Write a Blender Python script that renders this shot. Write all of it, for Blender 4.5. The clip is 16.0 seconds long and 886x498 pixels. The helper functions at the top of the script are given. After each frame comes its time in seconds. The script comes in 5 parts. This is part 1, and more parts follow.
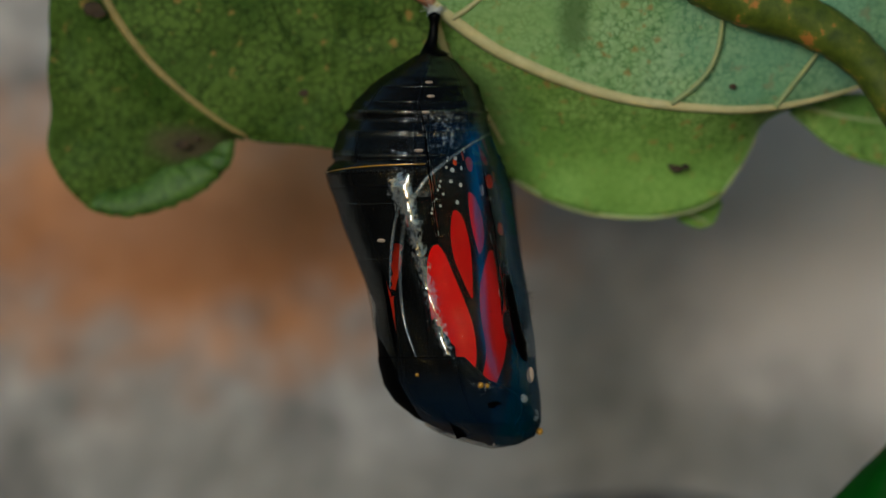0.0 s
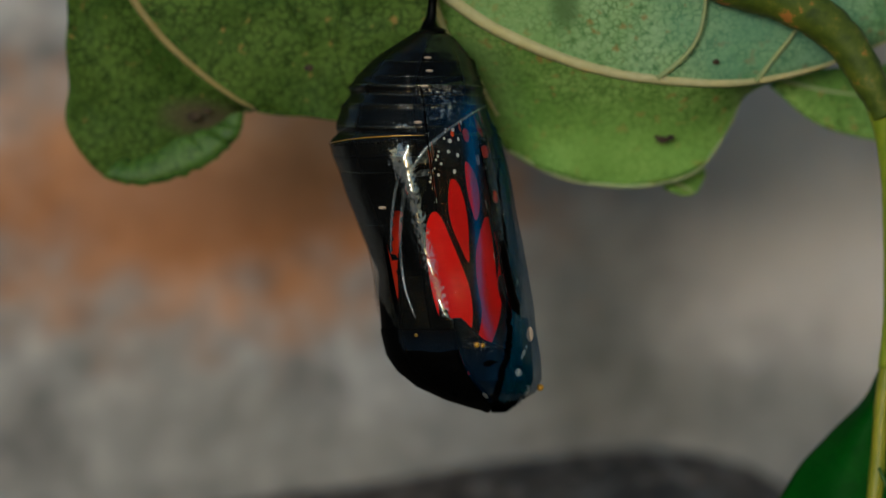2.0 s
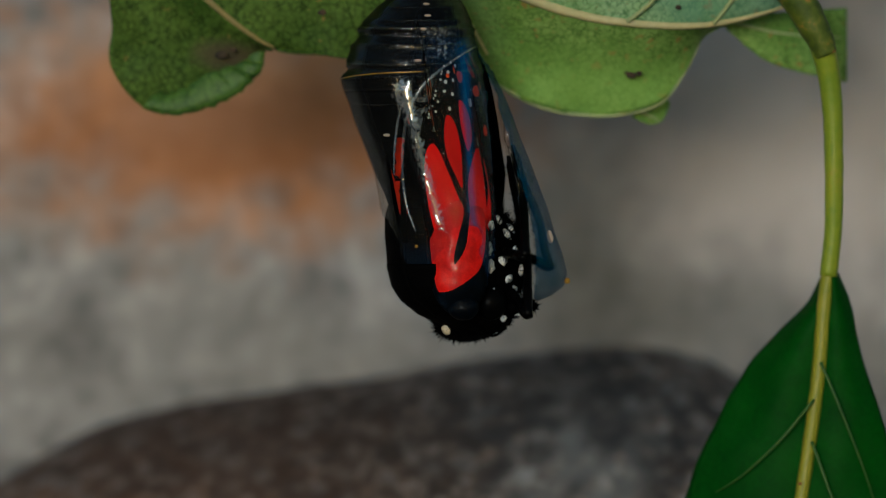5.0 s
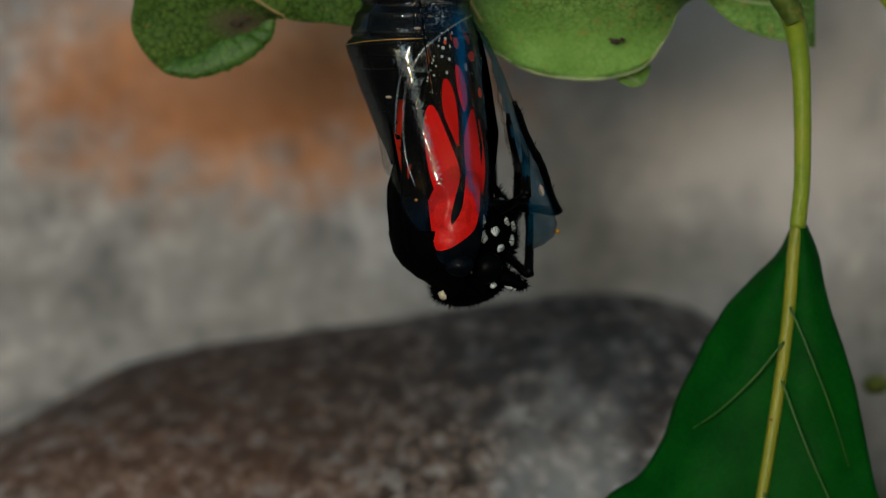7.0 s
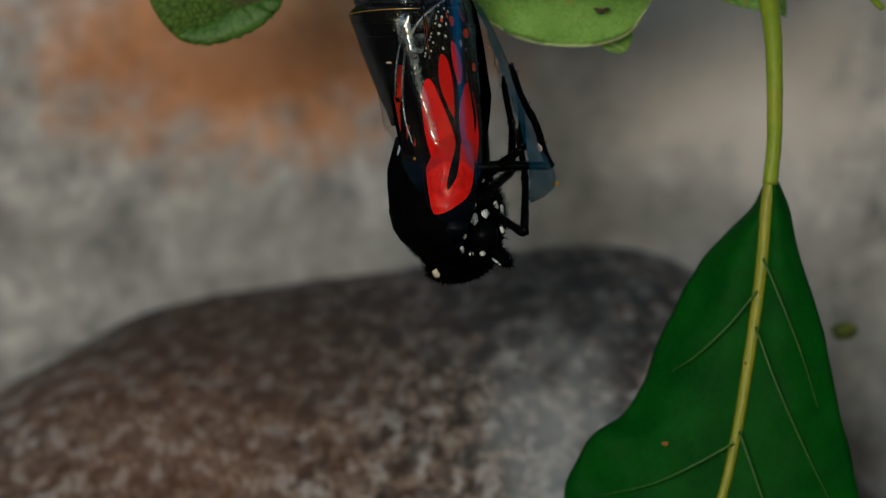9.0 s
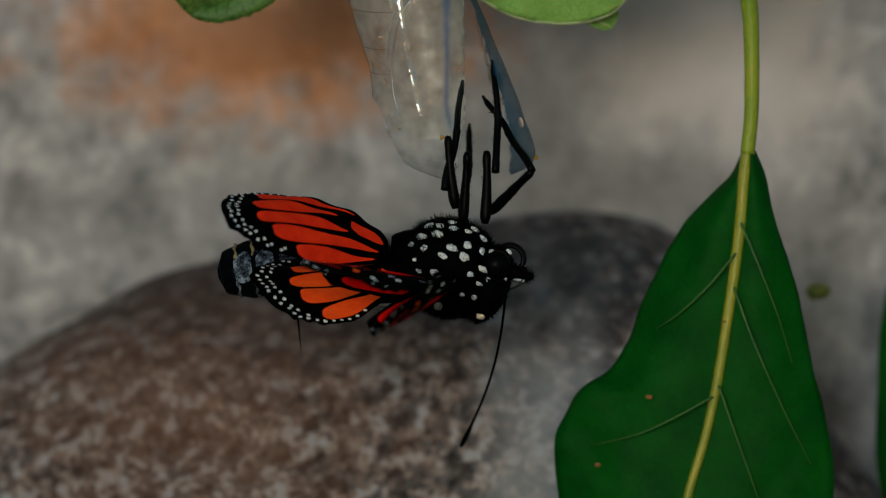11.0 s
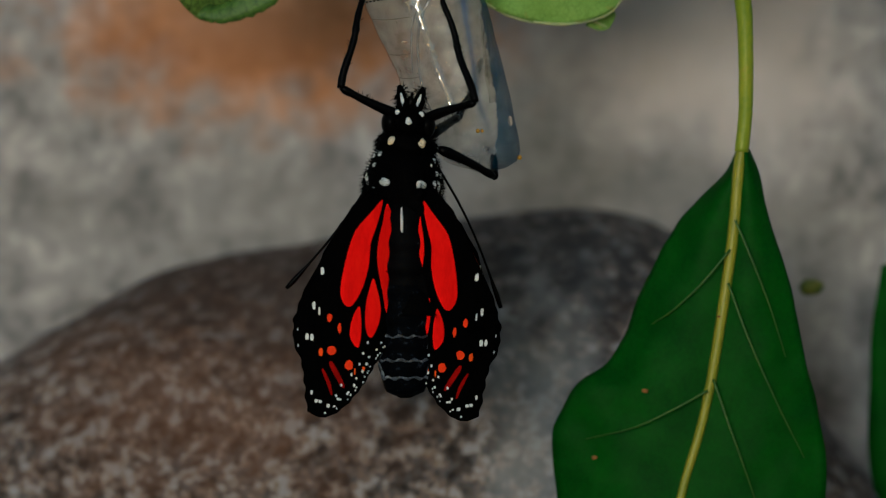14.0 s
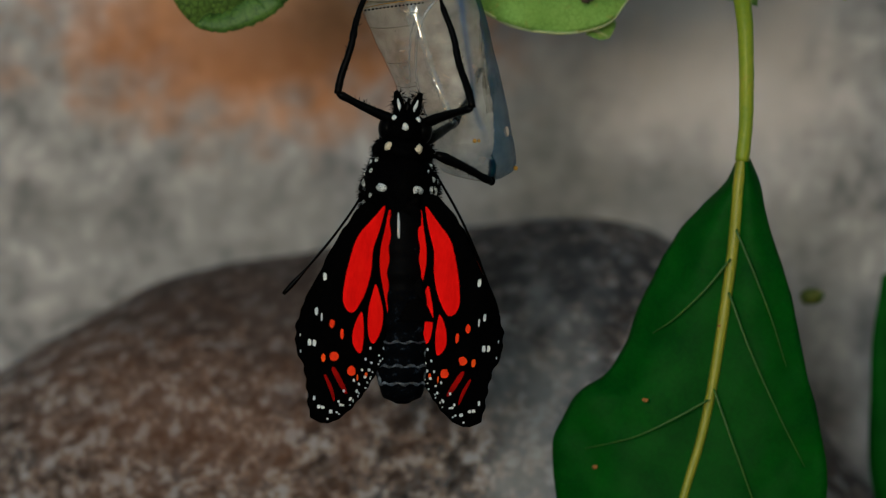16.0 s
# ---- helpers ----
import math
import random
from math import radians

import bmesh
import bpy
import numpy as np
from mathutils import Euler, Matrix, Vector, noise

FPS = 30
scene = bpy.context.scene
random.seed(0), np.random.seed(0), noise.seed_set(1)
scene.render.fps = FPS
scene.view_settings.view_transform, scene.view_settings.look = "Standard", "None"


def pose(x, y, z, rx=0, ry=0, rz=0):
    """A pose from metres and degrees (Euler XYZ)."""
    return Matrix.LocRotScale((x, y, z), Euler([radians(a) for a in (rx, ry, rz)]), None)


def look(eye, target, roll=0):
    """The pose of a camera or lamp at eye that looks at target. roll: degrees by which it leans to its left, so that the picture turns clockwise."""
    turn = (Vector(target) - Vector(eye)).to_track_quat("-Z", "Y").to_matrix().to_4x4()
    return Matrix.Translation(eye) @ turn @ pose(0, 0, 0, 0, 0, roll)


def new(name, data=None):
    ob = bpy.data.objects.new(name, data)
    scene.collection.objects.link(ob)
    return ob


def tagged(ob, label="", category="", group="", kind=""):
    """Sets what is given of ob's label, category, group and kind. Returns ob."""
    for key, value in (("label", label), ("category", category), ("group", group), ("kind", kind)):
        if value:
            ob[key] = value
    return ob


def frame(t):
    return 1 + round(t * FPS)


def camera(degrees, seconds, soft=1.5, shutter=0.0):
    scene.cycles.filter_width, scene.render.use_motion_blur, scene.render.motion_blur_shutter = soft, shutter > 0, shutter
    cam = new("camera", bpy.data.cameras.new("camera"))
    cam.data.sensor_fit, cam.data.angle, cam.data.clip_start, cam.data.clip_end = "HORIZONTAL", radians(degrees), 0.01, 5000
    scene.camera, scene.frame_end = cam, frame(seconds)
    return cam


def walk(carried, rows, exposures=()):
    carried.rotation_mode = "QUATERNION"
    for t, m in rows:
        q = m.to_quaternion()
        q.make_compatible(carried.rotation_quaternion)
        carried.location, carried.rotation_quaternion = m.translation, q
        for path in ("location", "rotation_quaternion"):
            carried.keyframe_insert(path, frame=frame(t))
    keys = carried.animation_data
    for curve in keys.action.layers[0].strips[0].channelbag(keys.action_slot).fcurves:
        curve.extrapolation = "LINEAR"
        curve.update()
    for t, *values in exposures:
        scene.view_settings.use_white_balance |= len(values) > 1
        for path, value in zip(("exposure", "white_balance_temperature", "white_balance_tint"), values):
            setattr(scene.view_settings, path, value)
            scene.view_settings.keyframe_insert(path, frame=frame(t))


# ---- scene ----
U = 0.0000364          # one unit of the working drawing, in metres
LENS = 6.0
DIST = 784 / math.tan(radians(LENS / 2)) * U
EYE_X, EYE_Z = 0.0006, -0.0090


def at(u, v, d=0.0):
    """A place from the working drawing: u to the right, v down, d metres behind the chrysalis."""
    k = 1 + d / (DIST * 1.25)
    x, z = (u - 784) * U, (441 - v) * U
    return Vector((EYE_X + (x - EYE_X) * k, d, EYE_Z + (z - EYE_Z) * k))


def path_row(t, s, u, v):
    """The camera draws back along one line as s falls, and turns to keep (u, v) in the middle."""
    return t, look((EYE_X, -DIST / s, EYE_Z), at(u, v))


cam = camera(LENS, 16.0, soft=1.1)
walk(cam, [path_row(*r) for r in (
    (0.0, 0.9965, 783.5, 448.2), (0.5, 0.9965, 783.5, 448.4), (1.0, 0.9910, 784.0, 456.0), (1.5, 0.9660, 785.3, 483.3),
    (2.0, 0.9450, 787.3, 510.5), (2.5, 0.9240, 788.6, 538.1), (3.0, 0.9035, 790.4, 566.3), (3.5, 0.8831, 791.4, 594.3),
    (4.0, 0.8632, 792.4, 621.9), (4.8, 0.8330, 794.2, 666.5), (5.6, 0.8040, 796.0, 711.0), (6.5, 0.7750, 798.0, 760.0),
    (7.0, 0.7640, 800.0, 785.5), (7.5, 0.7520, 803.0, 811.8), (8.0, 0.7385, 805.0, 839.2), (8.5, 0.7245, 806.8, 867.8),
    (9.0, 0.7117, 808.5, 896.7), (9.5, 0.6987, 810.5, 923.5), (10.2, 0.6830, 813.0, 957.0), (11.0, 0.6680, 815.3, 989.0),
    (11.6, 0.6595, 816.3, 1008.0), (12.0, 0.6571, 816.6, 1014.5), (12.5, 0.6566, 816.8, 1013.9), (13.0, 0.6562, 816.8, 1010.0),
    (13.5, 0.6560, 816.6, 1004.8), (14.0, 0.6560, 816.4, 998.4), (14.5, 0.6562, 816.2, 991.8), (15.0, 0.6562, 816.0, 985.4),
    (15.5, 0.6563, 815.8, 979.3), (16.0, 0.6565, 815.6, 973.5))],
     exposures=((0.0, -0.02, 5480, -1), (16.0, -0.02, 5480, -1)))
focus = new("focus_mark")
focus.location = at(800, 600, -0.0050)
cam.data.dof.use_dof = True
cam.data.dof.focus_object = focus
cam.data.dof.aperture_fstop = 20.0

# ---- light ----
world = bpy.data.worlds.new("sky")
scene.world = world
world.use_nodes = True
wn = world.node_tree
sky = wn.nodes.new("ShaderNodeTexSky")
sky.sky_type, sky.sun_disc = "NISHITA", False
sky.sun_elevation, sky.sun_rotation = radians(6), radians(188)
wn.links.new(sky.outputs[0], wn.nodes["Background"].inputs[0])
wn.nodes["Background"].inputs[1].default_value = 0.125
sun = new("sun", bpy.data.lights.new("sun", "SUN"))
sun.data.energy, sun.data.angle, sun.data.color = 1.12, radians(16), (1.0, 0.97, 0.91)
sun.matrix_world = look((-0.20, -1.0, 0.10), (0, 0, 0))


# ---- materials ----
def material(name, stops, rough=0.6, scale=600.0, fine=2500.0, bump=0.2, depth=0.0001, metal=0.0, spec=0.4, coat=0.0, stretch=(1, 1, 1), sheen=0.0):
    """Noise at two scales between the colours of stops [(place, rgb)], with fine relief."""
    m = bpy.data.materials.new(name)
    m.use_nodes = True
    nt = m.node_tree
    bsdf = nt.nodes["Principled BSDF"]
    co = nt.nodes.new("ShaderNodeTexCoord")
    mp = nt.nodes.new("ShaderNodeMapping")
    mp.inputs["Scale"].default_value = stretch
    nt.links.new(co.outputs["Object"], mp.inputs[0])
    n1, n2 = nt.nodes.new("ShaderNodeTexNoise"), nt.nodes.new("ShaderNodeTexNoise")
    for n, s, dt in ((n1, scale, 4), (n2, fine, 3)):
        n.inputs["Scale"].default_value, n.inputs["Detail"].default_value = s, dt
        nt.links.new(mp.outputs[0], n.inputs["Vector"])
    mix = nt.nodes.new("ShaderNodeMath")
    mix.operation, mix.inputs[1].default_value = "MULTIPLY_ADD", 0.35
    sub = nt.nodes.new("ShaderNodeMath")
    sub.operation, sub.inputs[1].default_value = "MULTIPLY", 0.65
    nt.links.new(n1.outputs[0], sub.inputs[0])
    nt.links.new(n2.outputs[0], mix.inputs[0])
    nt.links.new(sub.outputs[0], mix.inputs[2])
    ramp = nt.nodes.new("ShaderNodeValToRGB")
    els = ramp.color_ramp.elements
    while len(els) < len(stops):
        els.new(0.5)
    for e, (p, c) in zip(els, stops):
        e.position, e.color = p, (*c, 1)
    nt.links.new(mix.outputs[0], ramp.inputs[0])
    nt.links.new(ramp.outputs[0], bsdf.inputs["Base Color"])
    bsdf.inputs["Roughness"].default_value, bsdf.inputs["Metallic"].default_value = rough, metal
    bsdf.inputs["Specular IOR Level"].default_value, bsdf.inputs["Coat Weight"].default_value = spec, coat
    bsdf.inputs["Sheen Weight"].default_value = sheen
    b = nt.nodes.new("ShaderNodeBump")
    b.inputs["Strength"].default_value, b.inputs["Distance"].default_value = bump, depth
    nt.links.new(mix.outputs[0], b.inputs["Height"])
    nt.links.new(b.outputs[0], bsdf.inputs["Normal"])
    return m


def leaf_material(name, pale, deep, vein, cell=900.0, rough=0.5, spots=0.0, spot_rgb=(0.30, 0.18, 0.05), sheen=0.3, lines=1.0):
    """Leaf skin: broad patches, a net of fine veins, small rust spots."""
    m = material(name, [(0.36, deep), (0.64, pale)], rough, 260, 2600, 0.3, 0.00008, spec=sheen)
    nt = m.node_tree
    bsdf = nt.nodes["Principled BSDF"]
    ramp = bsdf.inputs["Base Color"].links[0].from_node
    co = [n for n in nt.nodes if n.type == "TEX_COORD"][0]
    warp = nt.nodes.new("ShaderNodeTexNoise")
    warp.inputs["Scale"].default_value = cell * 0.7
    mixv = nt.nodes.new("ShaderNodeMix")
    mixv.data_type = "VECTOR"
    mixv.inputs[0].default_value = 0.0006
    nt.links.new(co.outputs["Object"], warp.inputs["Vector"])
    nt.links.new(co.outputs["Object"], mixv.inputs[4])
    nt.links.new(warp.outputs[1], mixv.inputs[5])
    vor = nt.nodes.new("ShaderNodeTexVoronoi")
    vor.feature = "DISTANCE_TO_EDGE"
    vor.inputs["Scale"].default_value = cell
    nt.links.new(mixv.outputs[1], vor.inputs["Vector"])
    edge = nt.nodes.new("ShaderNodeMapRange")
    edge.inputs[1].default_value, edge.inputs[2].default_value, edge.inputs[3].default_value, edge.inputs[4].default_value = 0.0, 0.16, lines, 0.0
    nt.links.new(vor.outputs["Distance"], edge.inputs[0])
    gaps = nt.nodes.new("ShaderNodeTexNoise")
    gaps.inputs["Scale"].default_value, gaps.inputs["Detail"].default_value = cell * 0.8, 3
    nt.links.new(co.outputs["Object"], gaps.inputs["Vector"])
    cut = nt.nodes.new("ShaderNodeMapRange")
    cut.inputs[1].default_value, cut.inputs[2].default_value = 0.32, 0.58
    nt.links.new(gaps.outputs[0], cut.inputs[0])
    both = nt.nodes.new("ShaderNodeMath")
    both.operation = "MULTIPLY"
    nt.links.new(edge.outputs[0], both.inputs[0])
    nt.links.new(cut.outputs[0], both.inputs[1])
    mx = nt.nodes.new("ShaderNodeMix")
    mx.data_type = "RGBA"
    nt.links.new(both.outputs[0], mx.inputs[0])
    nt.links.new(ramp.outputs[0], mx.inputs[6])
    mx.inputs[7].default_value = (*vein, 1)
    out = mx.outputs[2]
    if spots:
        n = nt.nodes.new("ShaderNodeTexNoise")
        n.inputs["Scale"].default_value, n.inputs["Detail"].default_value = 1100, 2
        nt.links.new(co.outputs["Object"], n.inputs["Vector"])
        r = nt.nodes.new("ShaderNodeMapRange")
        r.inputs[1].default_value, r.inputs[2].default_value, r.inputs[4].default_value = 0.68 - spots, 0.75 - spots, 0.75
        nt.links.new(n.outputs[0], r.inputs[0])
        m2 = nt.nodes.new("ShaderNodeMix")
        m2.data_type = "RGBA"
        nt.links.new(r.outputs[0], m2.inputs[0])
        nt.links.new(out, m2.inputs[6])
        m2.inputs[7].default_value = (*spot_rgb, 1)
        out = m2.outputs[2]
    nt.links.new(out, bsdf.inputs["Base Color"])
    return m


def film_material(name, haze, glow=0.3, veil=(0.8, 0.8, 0.78), gloss=0.07, wrinkle=0.7, tint=(0.97, 0.97, 0.97), wet=1.0, marks=False):
    """Thin clear skin: see-through, milky against the light (glow) and a little towards it (haze), with a wet wrinkled
    gloss.
    marks: it also carries the painted blue sheen and white glints that the mesh places."""
    m = bpy.data.materials.new(name)
    m.use_nodes = True
    nt = m.node_tree
    nt.nodes.remove(nt.nodes["Principled BSDF"])
    co = nt.nodes.new("ShaderNodeTexCoord")
    n1 = nt.nodes.new("ShaderNodeTexNoise")
    n1.inputs["Scale"].default_value, n1.inputs["Detail"].default_value = 420, 5
    n2 = nt.nodes.new("ShaderNodeTexNoise")
    n2.inputs["Scale"].default_value, n2.inputs["Detail"].default_value = 1700, 5
    for n in (n1, n2):
        nt.links.new(co.outputs["Object"], n.inputs["Vector"])
    clear, milk, shine = nt.nodes.new("ShaderNodeBsdfTransparent"), nt.nodes.new("ShaderNodeBsdfDiffuse"), nt.nodes.new("ShaderNodeBsdfGlossy")
    back = nt.nodes.new("ShaderNodeBsdfTranslucent")
    clear.inputs[0].default_value = (*tint, 1)
    milk.inputs[0].default_value = back.inputs[0].default_value = (*veil, 1)
    shine.inputs["Roughness"].default_value = gloss
    below = clear
    for amount, bsdf in ((glow, back), (haze, milk)):
        k = nt.nodes.new("ShaderNodeMapRange")
        k.inputs[1].default_value, k.inputs[2].default_value = 0.35, 0.75
        k.inputs[3].default_value, k.inputs[4].default_value = amount * 0.5, min(1.0, amount * 1.6)
        nt.links.new(n1.outputs[0], k.inputs[0])
        a = nt.nodes.new("ShaderNodeMixShader")
        nt.links.new(k.outputs[0], a.inputs[0])
        nt.links.new(below.outputs[0], a.inputs[1])
        nt.links.new(bsdf.outputs[0], a.inputs[2])
        below = a
    glint_mask = None
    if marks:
        # the blue sheen is put in as a flat diffuse colour
        blue_sheen, blue = nt.nodes.new("ShaderNodeAttribute"), nt.nodes.new("ShaderNodeBsdfDiffuse")
        blue_sheen.attribute_name, blue.inputs[0].default_value = "blue_sheen", (0.002, 0.085, 0.24, 1)
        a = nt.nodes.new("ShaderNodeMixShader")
        nt.links.new(blue_sheen.outputs["Fac"], a.inputs[0])
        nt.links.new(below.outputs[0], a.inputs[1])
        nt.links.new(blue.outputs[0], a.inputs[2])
        # the white highlights are put in as pale, glossier speckle
        painted_glint, grain, glint_mask = nt.nodes.new("ShaderNodeAttribute"), nt.nodes.new("ShaderNodeTexNoise"), nt.nodes.new("ShaderNodeMapRange")
        painted_glint.attribute_name = "painted_glint"
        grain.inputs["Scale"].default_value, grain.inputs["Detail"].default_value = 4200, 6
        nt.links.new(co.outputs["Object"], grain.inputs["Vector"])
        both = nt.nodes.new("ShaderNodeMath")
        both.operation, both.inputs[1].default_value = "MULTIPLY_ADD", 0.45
        nt.links.new(painted_glint.outputs["Fac"], both.inputs[0])
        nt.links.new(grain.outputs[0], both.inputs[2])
        glint_mask.inputs[1].default_value, glint_mask.inputs[2].default_value = 0.74, 0.90
        nt.links.new(both.outputs[0], glint_mask.inputs[0])
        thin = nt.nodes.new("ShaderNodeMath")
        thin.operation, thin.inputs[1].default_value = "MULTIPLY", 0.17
        nt.links.new(glint_mask.outputs[0], thin.inputs[0])
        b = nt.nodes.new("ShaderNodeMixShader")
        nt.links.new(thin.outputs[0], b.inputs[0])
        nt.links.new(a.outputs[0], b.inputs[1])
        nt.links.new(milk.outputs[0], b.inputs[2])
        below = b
    bump = nt.nodes.new("ShaderNodeBump")
    bump.inputs["Strength"].default_value, bump.inputs["Distance"].default_value = wrinkle, 0.0001
    nt.links.new(n2.outputs[0], bump.inputs["Height"])
    fres = nt.nodes.new("ShaderNodeFresnel")
    fres.inputs[0].default_value = 1.30
    for q in (fres, shine):
        nt.links.new(bump.outputs[0], q.inputs["Normal"])
    b = nt.nodes.new("ShaderNodeMixShader")
    soft = nt.nodes.new("ShaderNodeMath")
    soft.operation, soft.inputs[1].default_value, soft.inputs[2].default_value = "MULTIPLY_ADD", 0.08 * wet, 0.013 * wet
    nt.links.new(fres.outputs[0], soft.inputs[0])
    if glint_mask:
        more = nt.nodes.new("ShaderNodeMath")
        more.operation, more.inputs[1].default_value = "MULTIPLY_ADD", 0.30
        nt.links.new(glint_mask.outputs[0], more.inputs[0])
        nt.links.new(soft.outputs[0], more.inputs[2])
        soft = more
    nt.links.new(soft.outputs[0], b.inputs[0])
    nt.links.new(below.outputs[0], b.inputs[1])
    nt.links.new(shine.outputs[0], b.inputs[2])
    nt.links.new(b.outputs[0], nt.nodes["Material Output"].inputs[0])
    return m


def stain_or_shading(m, centre, size, rgb, strength=1.0, grain=120):
    """Uneven rust, tint, or painted light and shade, around centre; size in units of the drawing."""
    nt = m.node_tree
    bsdf = nt.nodes["Principled BSDF"]
    base = bsdf.inputs["Base Color"].links[0].from_socket
    co = nt.nodes.new("ShaderNodeTexCoord")
    mp = nt.nodes.new("ShaderNodeMapping")
    mp.vector_type = "TEXTURE"
    mp.inputs["Location"].default_value = centre
    mp.inputs["Scale"].default_value = (size[0] * U, 1.0, size[2] * U)
    nt.links.new(co.outputs["Object"], mp.inputs[0])
    n = nt.nodes.new("ShaderNodeTexNoise")
    n.inputs["Scale"].default_value, n.inputs["Detail"].default_value = grain, 5
    nt.links.new(co.outputs["Object"], n.inputs["Vector"])
    ln = nt.nodes.new("ShaderNodeVectorMath")
    ln.operation = "LENGTH"
    nt.links.new(mp.outputs[0], ln.inputs[0])
    ad = nt.nodes.new("ShaderNodeMath")
    ad.operation, ad.inputs[1].default_value = "MULTIPLY_ADD", 1.7
    nt.links.new(n.outputs[0], ad.inputs[0])
    nt.links.new(ln.outputs["Value"], ad.inputs[2])
    mr = nt.nodes.new("ShaderNodeMapRange")
    mr.interpolation_type = "SMOOTHSTEP"
    mr.inputs[1].default_value, mr.inputs[2].default_value, mr.inputs[3].default_value, mr.inputs[4].default_value = 1.05, 2.2, strength, 0.0
    nt.links.new(ad.outputs[0], mr.inputs[0])
    mx = nt.nodes.new("ShaderNodeMix")
    mx.data_type = "RGBA"
    nt.links.new(mr.outputs[0], mx.inputs[0])
    nt.links.new(base, mx.inputs[6])
    mx.inputs[7].default_value = (*rgb, 1)
    nt.links.new(mx.outputs[2], bsdf.inputs["Base Color"])


WALL = material("weathered_stone", [(0.36, (0.148, 0.141, 0.141)), (0.45, (0.245, 0.232, 0.229)), (0.54, (0.320, 0.302, 0.297)), (0.64, (0.46, 0.43, 0.42))], 0.9, 210, 520, 0.3, 0.0005)
stain_or_shading(WALL, at(350, 400, 0.055), (660, 1, 290), (0.50, 0.215, 0.08), 0.95, 300)
stain_or_shading(WALL, at(420, 330, 0.055), (480, 1, 150), (0.60, 0.32, 0.17), 0.6, 320)
stain_or_shading(WALL, at(330, 425, 0.055), (540, 1, 150), (0.24, 0.095, 0.04), 0.55, 520)
stain_or_shading(WALL, at(1480, 440, 0.055), (460, 1, 420), (0.60, 0.53, 0.49), 0.85)
# shadow painted on the wall, above the boulder and right of the chrysalis
stain_or_shading(WALL, at(700, 900, 0.055), (1300, 1, 260), (0.20, 0.19, 0.185), 0.4, 150)
stain_or_shading(WALL, at(1090, 640, 0.055), (200, 1, 330), (0.17, 0.17, 0.175), 0.4, 160)
stain_or_shading(WALL, at(1420, 850, 0.055), (300, 1, 160), (0.17, 0.165, 0.16), 0.5, 160)
ROCK = material("dark_boulder", [(0.40, (0.012, 0.009, 0.007)), (0.45, (0.066, 0.045, 0.031)), (0.49, (0.066, 0.071, 0.080)), (0.53, (0.180, 0.118, 0.078)), (0.59, (0.29, 0.28, 0.28))], 0.85, 520, 1400, 0.4, 0.0008)
stain_or_shading(ROCK, at(150, 1350, 0.03), (640, 1, 420), (0.17, 0.075, 0.035), 0.45, 300)
# shadow along the boulder's top, painted dark
stain_or_shading(ROCK, at(430, 1090, 0.04), (1000, 1, 260), (0.026, 0.017, 0.013), 0.72, 420)
stain_or_shading(ROCK, at(1120, 1010, 0.04), (440, 1, 190), (0.018, 0.022, 0.027), 0.72, 420)
# pale highlight painted on the boulder's lower right
stain_or_shading(ROCK, at(1090, 1500, 0.03), (190, 1, 430), (0.36, 0.37, 0.38), 0.5, 200)
LEAF_PALE = leaf_material("leaf_underside_pale", (0.37, 0.53, 0.27), (0.18, 0.34, 0.12), (0.07, 0.16, 0.04), 2000, 0.55, 0.05, sheen=0.15)
LEAF_GREEN = leaf_material("leaf_underside_green", (0.28, 0.43, 0.11), (0.14, 0.265, 0.045), (0.07, 0.14, 0.02), 2000, 0.6, 0.05, sheen=0.12)
# leaf underside again, with the shade put into darker greens
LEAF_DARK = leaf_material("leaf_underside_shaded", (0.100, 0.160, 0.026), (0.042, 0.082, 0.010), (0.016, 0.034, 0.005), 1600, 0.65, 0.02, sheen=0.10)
LEAF_TOP = leaf_material("leaf_upper_side", (0.006, 0.068, 0.002), (0.0025, 0.040, 0.0013), (0.010, 0.062, 0.006), 330, 0.6, 0.0, sheen=0.06, lines=0.3)
stain_or_shading(LEAF_PALE, at(1400, 60, 0.0), (230, 1, 210), (0.15, 0.33, 0.23), 0.7, 200)
stain_or_shading(LEAF_PALE, at(900, 60, 0.0), (230, 1, 150), (0.25, 0.39, 0.12), 0.6, 200)
# the dark of a fold, painted on the blade
stain_or_shading(LEAF_PALE, at(1020, 30, 0.0), (34, 1, 75), (0.05, 0.10, 0.03), 0.7, 250)
stain_or_shading(LEAF_GREEN, at(1150, 330, 0.006), (260, 1, 90), (0.24, 0.43, 0.08), 0.6, 200)
# greyer, darker green next to the chrysalis
stain_or_shading(LEAF_GREEN, at(850, 190, 0.004), (70, 1, 130), (0.13, 0.21, 0.07), 0.6, 250)
stain_or_shading(LEAF_DARK, at(335, 262, 0.007), (70, 1, 40), (0.10, 0.075, 0.05), 0.85, 200)
VEIN = material("pale_vein", [(0.3, (0.42, 0.38, 0.17)), (0.7, (0.58, 0.52, 0.28))], 0.5, 500, 2500, 0.2)
VEIN_FINE = material("fine_vein", [(0.3, (0.30, 0.36, 0.15)), (0.7, (0.42, 0.46, 0.22))], 0.6, 500, 2500, 0.2)
STALK = material("green_stalk", [(0.3, (0.16, 0.24, 0.01)), (0.6, (0.27, 0.31, 0.015)), (0.75, (0.34, 0.26, 0.03))], 0.45, 250, 1800, 0.3)
TWIG = material("twig_bark", [(0.3, (0.030, 0.052, 0.003)), (0.52, (0.085, 0.115, 0.006)), (0.58, (0.13, 0.14, 0.012)), (0.64, (0.42, 0.17, 0.03))], 0.6, 700, 1500, 0.5)
